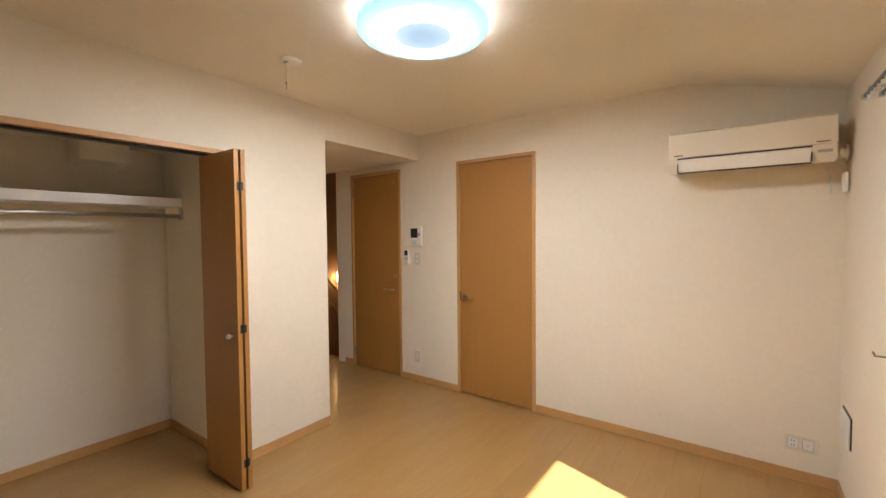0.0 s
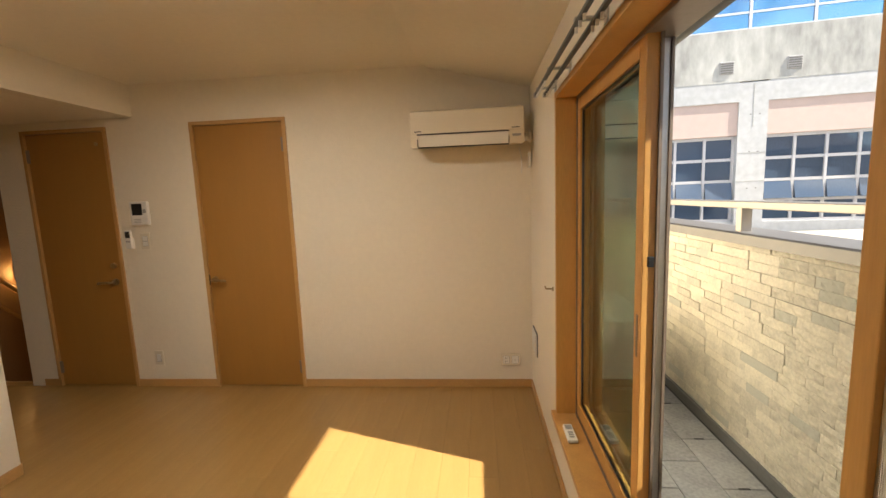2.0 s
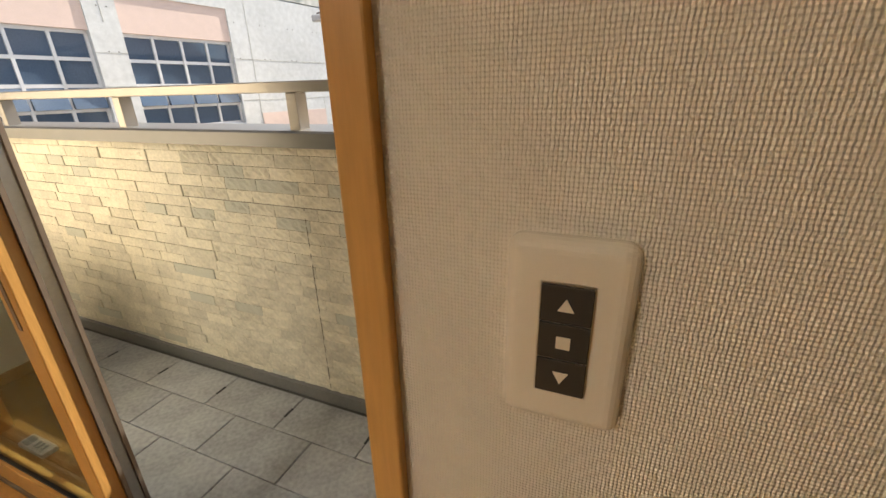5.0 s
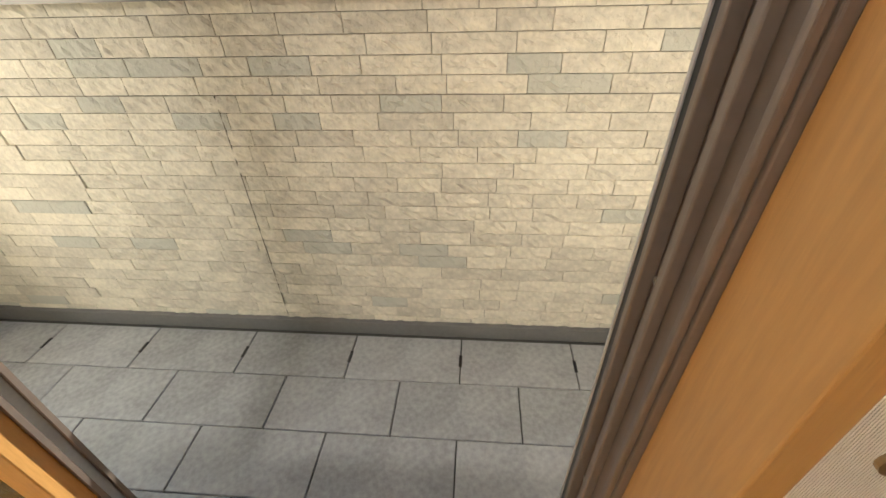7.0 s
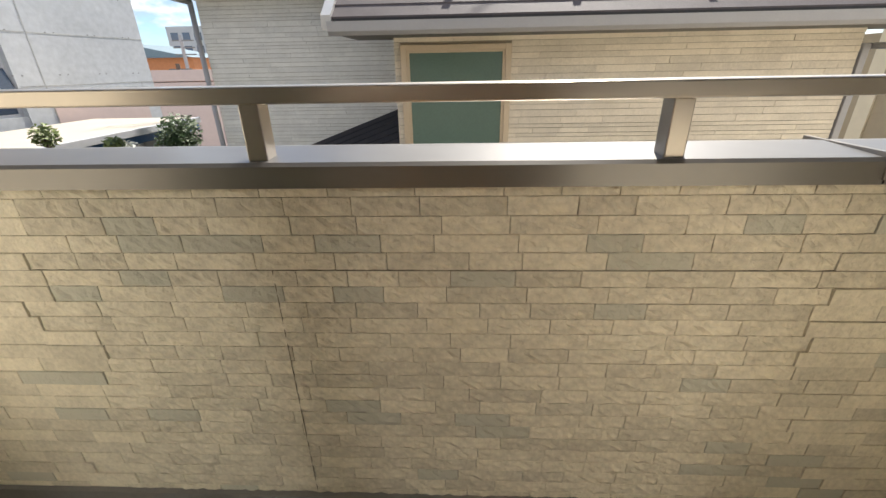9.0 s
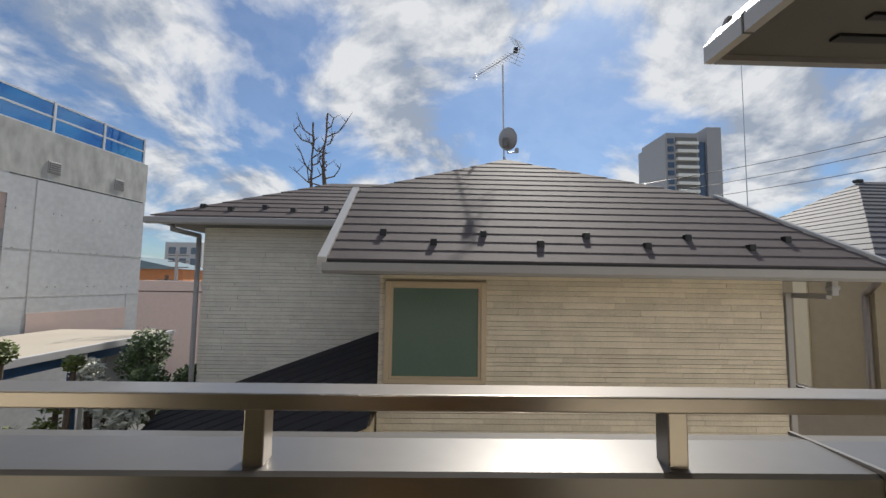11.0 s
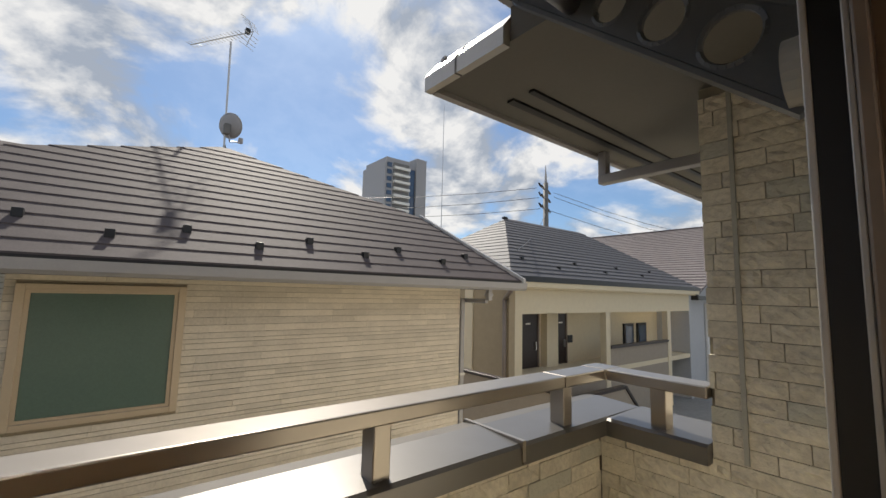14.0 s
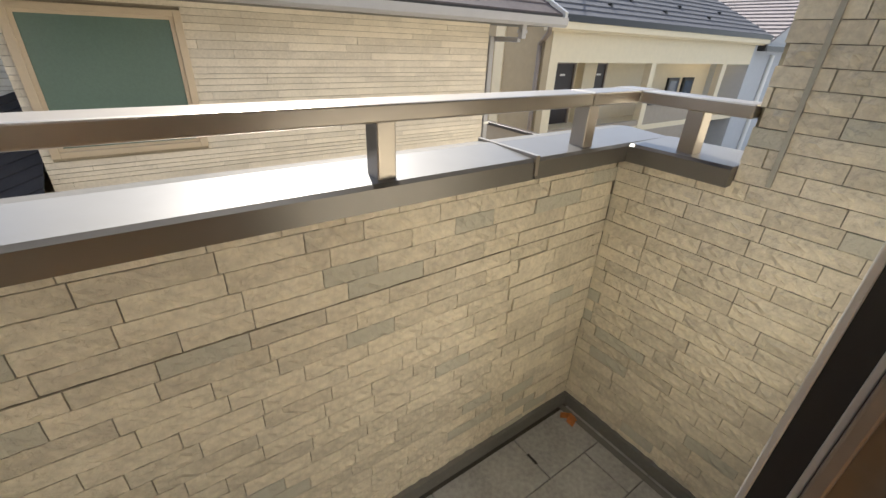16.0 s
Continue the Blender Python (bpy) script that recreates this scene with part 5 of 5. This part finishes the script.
# ---- distant tower ----
tw = thing("tower_block", (160, -93, -3.3), "tall grey apartment tower far away", "tower")
part("wall", bx(150, 170, -97, -84.5, -3.3, 57), GUTTER, tw)
part("core", bx(151, 170, -100.5, -97, -3.3, 56), DARKGLASS, tw, "dark glass strip")
part("wing", bx(150, 172, -106, -100.5, -3.3, 61.5), GUTTER, tw)
for k in range(17):
    z = 5.5 + 3.05 * k
    b = part("balcony", bx(148.6, 150, -96.5, -88.5, z, z + 1.1), WHITE, tw)
    part("recess", bx(149.7, 150.05, -96.5, -88.5, z + 1.1, z + 2.9), BASE_GREY, b)
    part("window", bx(149.6, 150, -87.6, -85.4, z + 0.5, z + 2.4), DARKGLASS, tw)
part("top_frame", boxes((150, 168, -97, -85, 57, 59)), GUTTER, tw)

# ---- concrete school ----
SC = pose(12.0, 8.9, 0, 0, 0, 0) @ Matrix(((-0.9906, 0.1366, 0, 0), (0.1366, 0.9906, 0, 0), (0, 0, 1, 0), (0, 0, 0, 1)))
sch = thing("school_building", (8, 11, -3.3), "weathered concrete building with large gridded windows", "building")


def s_part(name, rows, material, parent=None, label="", bev=0.0):
    """Boxes given along the facade: u, depth behind it, height."""
    bm = boxes(*rows, bev=bev)
    bmesh.ops.transform(bm, matrix=SC, verts=bm.verts)
    bmesh.ops.recalc_face_normals(bm, faces=bm.faces)
    return part(name, bm, material, parent or sch, label)


WU = [(3.05, 5.30), (5.83, 8.10), (8.63, 10.9), (11.4, 13.7)]
rows, u = [], 0.0
for a, b in WU:
    rows.append((u, a, 0.0, 0.5, -3.3, 3.50))
    u = b
rows.append((u, 16, 0, 0.5, -3.3, 3.5))
for a, b in WU:
    rows += [(a, b, 0.02, 0.5, -3.3, 0.66)]
for r in rows + [(0, 0.5, 0.5, 12, -3.3, 4.5), (0.5, 16, 8, 8.3, -3.3, 4.5)]:
    s_part("wall", [r], CONC)
s_part("upper_wall", [(-0.006, 16, -0.006, 0.5, 3.52, 4.52)], CONC_ST, None, "water-stained concrete parapet")
for a, b in WU:
    s_part("panel", [(a, b, 0.03, 0.5, 2.45, 3.12)], PINK, None, "pink panel")
    s_part("panel", [(a, b, 0.0, 0.5, 3.12, 3.52)], CONC)
s_part("panel", [(0.35, 2.55, -0.012, 0.02, 0.35, 0.85)], PINK, None, "pink panel")
for r in ((0, 3.0, -0.004, 0.004, 2.08, 2.10), (0, 3.0, -0.004, 0.004, 1.16, 1.175), (2.55, 2.57, -0.004, 0.004, 0, 3.5), (0.35, 0.36, -0.004, 0.004, 0.5, 1.16), (5.3, 5.83, -0.004, 0.004, 2.08, 2.09), (5.3, 5.83, -0.004, 0.004, 1.5, 1.51), (5.56, 5.57, -0.004, 0.004, 2.6, 3.5)):
    s_part("form_joint", [r], CONC_ST)
for u in (0.78, 2.28, 4.89, 6.09, 7.6, 9.4):
    v = s_part("vent", [(u - 0.13, u + 0.13, -0.022, 0, 3.68, 3.93)], GUTTER, None, bev=0.01)
    for k in range(5):
        s_part("slat", [(u - 0.11, u + 0.11, -0.032, -0.018, 3.70 + 0.045 * k, 3.72 + 0.045 * k)], BASE_GREY, v)
for a, b in WU:
    f = s_part("window", [(a, a + 0.05, 0.12, 0.2, 0.66, 2.45), (b - 0.05, b, 0.12, 0.2, 0.66, 2.45), (a, b, 0.12, 0.2, 2.39, 2.45), (a, b, 0.12, 0.2, 0.66, 0.71)], FRAMEW, None, "grey window grid")
    n = 4
    for k in range(1, n):
        u = a + (b - a) * k / n
        s_part("mullion", [(u - 0.025, u + 0.025, 0.11, 0.19, 0.71, 2.39)], FRAMEW, f)
    for z in (1.97, 1.52, 1.10):
        s_part("transom", [(a + 0.05, b - 0.05, 0.115, 0.185, z - 0.03, z + 0.03)], FRAMEW, f)
    s_part("pane", [(a + 0.05, b - 0.05, 0.15, 0.16, 0.71, 2.39)], DARKGLASS, f, "dark reflecting glass")
    for k in range(n):
        u0, u1 = a + (b - a) * k / n + 0.03, a + (b - a) * (k + 1) / n - 0.03
        bm = bx(u0, u1, 0.0, 0.03, -0.37, 0.0)
        bmesh.ops.transform(bm, matrix=SC @ Matrix.Translation((0, 0.12, 1.49)) @ pose(0, 0, 0, -14, 0, 0), verts=bm.verts)
        part("vent_sash", bm, DARKGLASS, f, "tilted open vent sash")
bm = bmesh.new()
for k in range(12):
    for j in range(3):
        u = 0.35 + 0.85 * k
        if not any(a - 0.1 < u < b + 0.1 for a, b in WU):
            for q in (0, 0.16):
                box(bm, u - 0.012 + q, u + 0.012 + q, -0.005, 0.004, 1.35 + 0.75 * j, 1.37 + 0.75 * j)
bmesh.ops.transform(bm, matrix=SC, verts=bm.verts)
part("tie_holes", bm, BASE_GREY, sch, "small dark formwork tie holes")["kind"] = "stuff"
fe = thing("roof_screen", (8, 11, 4.5), "blue glass wind screen along the school roof", "fence")
for k in range(15):
    u = 0.05 + 1.12 * k
    s_part("post", [(u, u + 0.05, 0.05, 0.10, 4.5, 5.2)], FRAMEW, fe)
    p = s_part("pane", [(u + 0.05, u + 1.12, 0.07, 0.078, 4.55, 5.15)], BLUEGLASS, fe)
for z in (4.52, 4.84, 5.15):
    s_part("rail", [(0.05, 16, 0.055, 0.095, z, z + 0.04)], FRAMEW, fe)
s_part("roof_deck", [(0, 16, 0.5, 12, 4.3, 4.45)], CONC)

# low annex with a pale flat roof
ax = thing("annex", (7.5, 7.8, -3.3), "low annex with a pale flat roof and blue posts", "building")
part("roof_slab", bx(3.2, 10.0, 6.75, 9.0, 0.44, 0.50, bev=0.01), PALEROOF, ax)
part("edge", bx(3.2, 10.0, 6.69, 6.75, 0.40, 0.51, bev=0.006), FRAMEW, ax)
part("beam", bx(3.2, 10.0, 6.76, 6.84, 0.26, 0.40), BLUEPAINT, ax, "blue painted beam")
for x in (4.6, 7.70):
    part("post", bx(x, x + 0.10, 6.76, 6.86, -3.3, 0.26, bev=0.006), BLUEPAINT, ax, "blue painted post")
part("pipe", rd((7.86, 6.74, -3.3), (7.86, 6.74, 0.38), 0.03, seg=10), WHITE, ax)
part("wall", bx(7.90, 10.0, 6.90, 7.0, -3.3, 0.40), GREYWALL, ax)
for k in range(6):
    part("panel_joint", bx(8.2 + 0.3 * k, 8.206 + 0.3 * k, 6.893, 6.902, -3.3, 0.40), GUTTER, ax)
part("back_wall", bx(3.2, 7.9, 8.5, 8.6, -3.3, 0.40), BASE_GREY, ax)
for nm_, x, y, top, r in (("brown", 24.0, 15.85, 1.75, 0.14), ("green", 26.0, 16.6, 3.2, 0.12)):
    up2 = thing("utility_pole", (x, y, -3.3), nm_ + " far utility pole with short cross arms", "utility pole")
    part("pole", rd((x, y, -3.3), (x, y, top), r, r * 0.7, 10), BARK if nm_ == "brown" else GUTTER, up2)
    for k in range(3):
        part("cross_arm", bx(x - 0.04, x + 0.04, y - 0.7, y + 0.5, top - 0.3 - 0.35 * k, top - 0.24 - 0.35 * k), BASE_GREY, up2)
struct("backdrop", boxes((22, 24, 12.6, 17.5, -3.3, 0.9), (21.95, 24, 12.6, 17.5, 0.95, 1.45)), PINK, "pink wall with a projecting band in the distance", "backdrop")
ob_ = thing("far_building", (32, 20.5, -3.3), "distant orange building with a green roof", "building")
part("wall", bx(30, 34, 18.6, 22.5, -3.3, 2.2), surf("orange_wall", (0.55, 0.22, 0.09), 0.8, var=0.1), ob_)
part("roof", prism([(29.6, 18.4, 2.2), (29.6, 22.8, 2.2), (29.6, 22.8, 3.1)], (5, 0, 0)), surf("slate_blue_roof", (0.16, 0.22, 0.25), 0.6, var=0.1), ob_)
fb2 = thing("far_building", (60, 36, -3.3), "distant grey office block", "building")
part("wall", bx(58, 66, 33, 38, -3.3, 6.5), GREYWALL, fb2)
for k in range(3):
    for j in range(2):
        part("window", bx(57.95, 58, 33.6 + 1.5 * k, 34.5 + 1.5 * k, 3.4 + 1.5 * j, 4.3 + 1.5 * j), DARKGLASS, fb2)


# ---- trees and shrubs ----
def leaves(rng, centres, n, size):
    v, f = [], []
    for _ in range(n):
        c, rad = rng.choice(centres)
        d = Vector((rng.gauss(0, 1), rng.gauss(0, 1), rng.gauss(0, 1))).normalized() * rad * rng.random() ** 0.4
        p = Vector(c) + d
        a = Vector((rng.uniform(-1, 1), rng.uniform(-1, 1), rng.uniform(-0.6, 0.8))).normalized() * size * rng.uniform(0.6, 1.3)
        b = a.orthogonal().normalized() * size * 0.4
        k = len(v)
        v += [tuple(p - a), tuple(p + b), tuple(p + a), tuple(p - b)]
        f.append((k, k + 1, k + 2, k + 3))
    me = bpy.data.meshes.new("crown")
    me.from_pydata(v, [], f)
    return me


def shrub(loc, spread, tall, mat_leaf, seed, label, n=2600, size=0.07):
    rng = random.Random(seed)
    t = thing("shrub", loc, label, "shrub")
    bm = bmesh.new()
    cs = []
    for k in range(9):
        an, r = rng.uniform(0, 6.3), rng.uniform(0.2, 1) * spread
        tip = Vector(loc) + Vector((r * math.cos(an), r * math.sin(an), tall * rng.uniform(0.55, 1.0)))
        tube(bm, [Vector(loc), Vector(loc).lerp(tip, 0.5) + Vector((0, 0, 0.2)), tip], 0.03, 6)
        cs.append((tip - Vector(loc), spread * rng.uniform(0.28, 0.5)))
    part("trunk", bm, BARK, t)
    me = leaves(rng, cs, n, size)
    me.materials.append(mat_leaf)
    o = new("crown", me)
    o.parent = t


shrub((6.95, 5.75, -3.3), 0.50, 3.62, LEAF2, 3, "broad-leaved shrub with pale shining leaves", 3000, 0.05)
shrub((6.0, 6.2, -3.3), 0.46, 4.0, CONIFER, 8, "bright green conifer with spreading boughs", 2600, 0.04)
shrub((6.05, 5.55, -3.3), 0.36, 4.05, CONIFER, 9, "slim bright green conifer", 1800, 0.04)
shrub((8.6, 5.75, -3.3), 0.80, 4.0, LEAF, 13, "dark green evergreen garden tree", 7000, 0.05)
bt = thing("bare_tree", (14, 4.8, -3.3), "leafless pruned tree behind the roof", "tree")
rng = random.Random(5)
for nm, y, top, r0 in (("trunk", 4.78, 6.75, 0.08), ("limb", 5.22, 6.45, 0.055)):
    bm = bmesh.new()
    p = Vector((14, 4.8, -3.3 if nm == "trunk" else 2.0))
    q = Vector((14, y, 4.2))
    rod(bm, p, q, r0 * 1.2, r0, 8)
    while q.z < top:
        e = q + Vector((rng.uniform(-.05, .05), rng.uniform(-.05, .05), 0.3))
        r1 = max(0.03, r0 * 0.86)
        rod(bm, q, e, r0, r1, 8)
        q, r0 = e, r1
    part(nm, bm, BARK, bt)
    for k in range(8):
        z = 4.5 + (top - 4.6) * k / 8
        an = rng.uniform(0, 6.3)
        d = Vector((math.cos(an), math.sin(an) * 1.2, 0))
        a = Vector((14, y, z))
        L = rng.uniform(0.25, 0.62) * (1.25 - 0.06 * k)
        b = a + d * L * 0.6 + Vector((0, 0, 0.12))
        c = a + d * L + Vector((0, 0, 0.42))
        bm = bmesh.new()
        rod(bm, a, b, 0.025, 0.02, 6)
        rod(bm, b, c, 0.02, 0.016, 6)
        for w in range(3):
            rod(bm, c, c + Vector((rng.uniform(-.2, .2), rng.uniform(-.25, .25), rng.uniform(.1, .28))), 0.013, 0.005, 5)
        rod(bm, b, b + Vector((rng.uniform(-.2, .2), rng.uniform(-.25, .25), 0.22)), 0.014, 0.006, 5)
        part("limb", bm, BARK, bt)

# ---- pieces: planks, tiles, stones ----
def plank_mesh(lx, ly, h, bev):
    return mesh_of(bx(-lx / 2, lx / 2, -ly / 2, ly / 2, -h, 0, bev=bev, seg=1), "plank")


def place(name, me, loc, parent):
    ob = new(name, me)
    ob.location = loc
    ob.parent = parent
    return ob


rng = random.Random(5)
PW, PL = 0.151, 0.909
PLANKS = {}
k, x = 0, E - PW / 2 - 0.0
while x > -3.8:
    y = S + ((k * 0.37) % 1.0) * PL - PL / 2
    while y - PL / 2 < N:
        if S < y + PL / 2 and y - PL / 2 < N - 0.02 and not (x < -2.8 and y < 1.9):
            y0, y1 = max(y - PL / 2, S), min(y + PL / 2, N)
            key = round(y1 - y0, 3)
            if key not in PLANKS:
                PLANKS[key] = plank_mesh(PW - 0.0005, key - 0.0005, 0.012, 0.0004)
                PLANKS[key].materials.append(FLOOR)
            place("plank", PLANKS[key], (x, (y0 + y1) / 2, 0), fl)
        y += PL
    x -= PW
    k += 1

# balcony tiles in running bond
balc = bpy.data.objects["balcony_slab"]
tm = mesh_of(bx(-0.0925, 0.0925, -0.188, 0.188, -0.01, 0, bev=0.002, seg=1), "tile")
tm.materials.append(TILE)
slot_me = many_boxes("drain_slot", [(-0.024, 0.024, -0.005, 0.005, 0.0, 0.0014)])
slot_me.materials.append(BLACK)
for r in range(4):
    xc = 1.973 - 0.188 * r - (0.0)
    off = 1.846 if r % 2 == 0 else 2.039
    k = -7
    while off + 0.38 * k < 4.9:
        yc = off + 0.38 * k + 0.19
        if -0.15 < yc < 4.75:
            place("tile", tm, (xc, yc, FZ), balc)
            if r == 0 and 0.3 < yc < 4.4:
                place("drain_slot", slot_me, (1.968, yc - 0.19, FZ + 0.0006), balc)
        k += 1


# split stones, proud of the joint
def stone_mesh(ln_, h, seed):
    r = random.Random(seed)
    nx, nz, dep = 9, 4, 0.014
    bm = bmesh.new()
    g = [[None] * nz for _ in range(nx)]
    for i in range(nx):
        for j in range(nz):
            edge = i in (0, nx - 1) or j in (0, nz - 1)
            out = dep + (r.uniform(-0.003, 0.0) if edge else r.uniform(-0.003, 0.005))
            g[i][j] = bm.verts.new((-out, -ln_ / 2 + 0.0011 + (ln_ - 0.0022) * i / (nx - 1), -h / 2 + 0.0010 + (h - 0.0020) * j / (nz - 1)))
    for i in range(nx - 1):
        for j in range(nz - 1):
            bm.faces.new((g[i][j], g[i][j + 1], g[i + 1][j + 1], g[i + 1][j]))
    rim = [g[i][0] for i in range(nx)] + [g[nx - 1][j] for j in range(1, nz)] + [g[i][nz - 1] for i in range(nx - 2, -1, -1)] + [g[0][j] for j in range(nz - 2, 0, -1)]
    back = [bm.verts.new((0.002, v.co.y, v.co.z)) for v in rim]
    for i in range(len(rim)):
        bm.faces.new((rim[i], rim[(i + 1) % len(rim)], back[(i + 1) % len(rim)], back[i]))
    bmesh.ops.recalc_face_normals(bm, faces=bm.faces)
    return mesh_of(bm, "stone")


COURSE, Z0 = 0.0455, 0.937 - 0.0455 * 21
LENS = (0.125, 0.155, 0.195)
STONES = {(l, v): stone_mesh(l, COURSE, int(l * 1000) + v * 77) for l in LENS for v in range(9)}
for me in STONES.values():
    me.materials.append(STONE)


def course_cuts(a, b, rng):
    cuts, p = [], a - rng.random() * 0.2
    while p < b:
        l = rng.choice(LENS)
        cuts.append((p, l))
        p += l
    return cuts


rng = random.Random(11)
rest = []
k = 0
while Z0 + COURSE * k < 1.15:
    zc = Z0 + COURSE * (k + 0.5)
    if zc > FZ + 0.04:
        for p, l in course_cuts(0.0, 4.78, rng):
            if p < -0.001 or p + l > 4.78:
                a, b = max(p, 0.0), min(p + l, 4.78)
                if b - a > 0.02:
                    rest.append((PX + rng.uniform(-0.002, 0.002), PX + 0.015, a + 0.001, b - 0.001, zc - COURSE / 2 + 0.001, zc + COURSE / 2 - 0.001))
            elif 0.35 < p + l / 2 < 2.3:
                place("stone", STONES[(l, rng.randrange(9))], (PX + 0.014, p + l / 2, zc), par)
            else:
                rest.append((PX + rng.uniform(-0.004, 0.002), PX + 0.015, p + 0.001, p + l - 0.001, zc - COURSE / 2 + 0.001, zc + COURSE / 2 - 0.001))
    k += 1
ob = new("stones", many_boxes("stones", rest))
ob.data.materials.append(STONE_J)
ob.parent, ob["kind"] = par, "stuff"

rest = []
k = 0
while Z0 + COURSE * (k + 1) < 2.20:
    zc = Z0 + COURSE * (k + 0.5)
    hi = PX if zc < 1.17 else 1.775
    if zc > FZ + 0.04:
        for p, l in course_cuts(XO + 0.02, hi, rng):
            if p > XO + 0.02 and p + l <= hi:
                s = place("stone", STONES[(l, rng.randrange(9))], (p + l / 2, -0.014, zc), end)
                s.rotation_euler = (0, 0, radians(-90))
            else:
                a, b = max(p, XO + 0.02), min(p + l, hi)
                if b - a > 0.012:
                    rest.append((a + 0.001, b - 0.001, -0.016, rng.uniform(-0.002, 0.003), zc - COURSE / 2 + 0.001, zc + COURSE / 2 - 0.001))
    k += 1
ob = new("stones", many_boxes("stones", rest))
ob.data.materials.append(STONE_J)
ob.parent, ob["kind"] = end, "stuff"
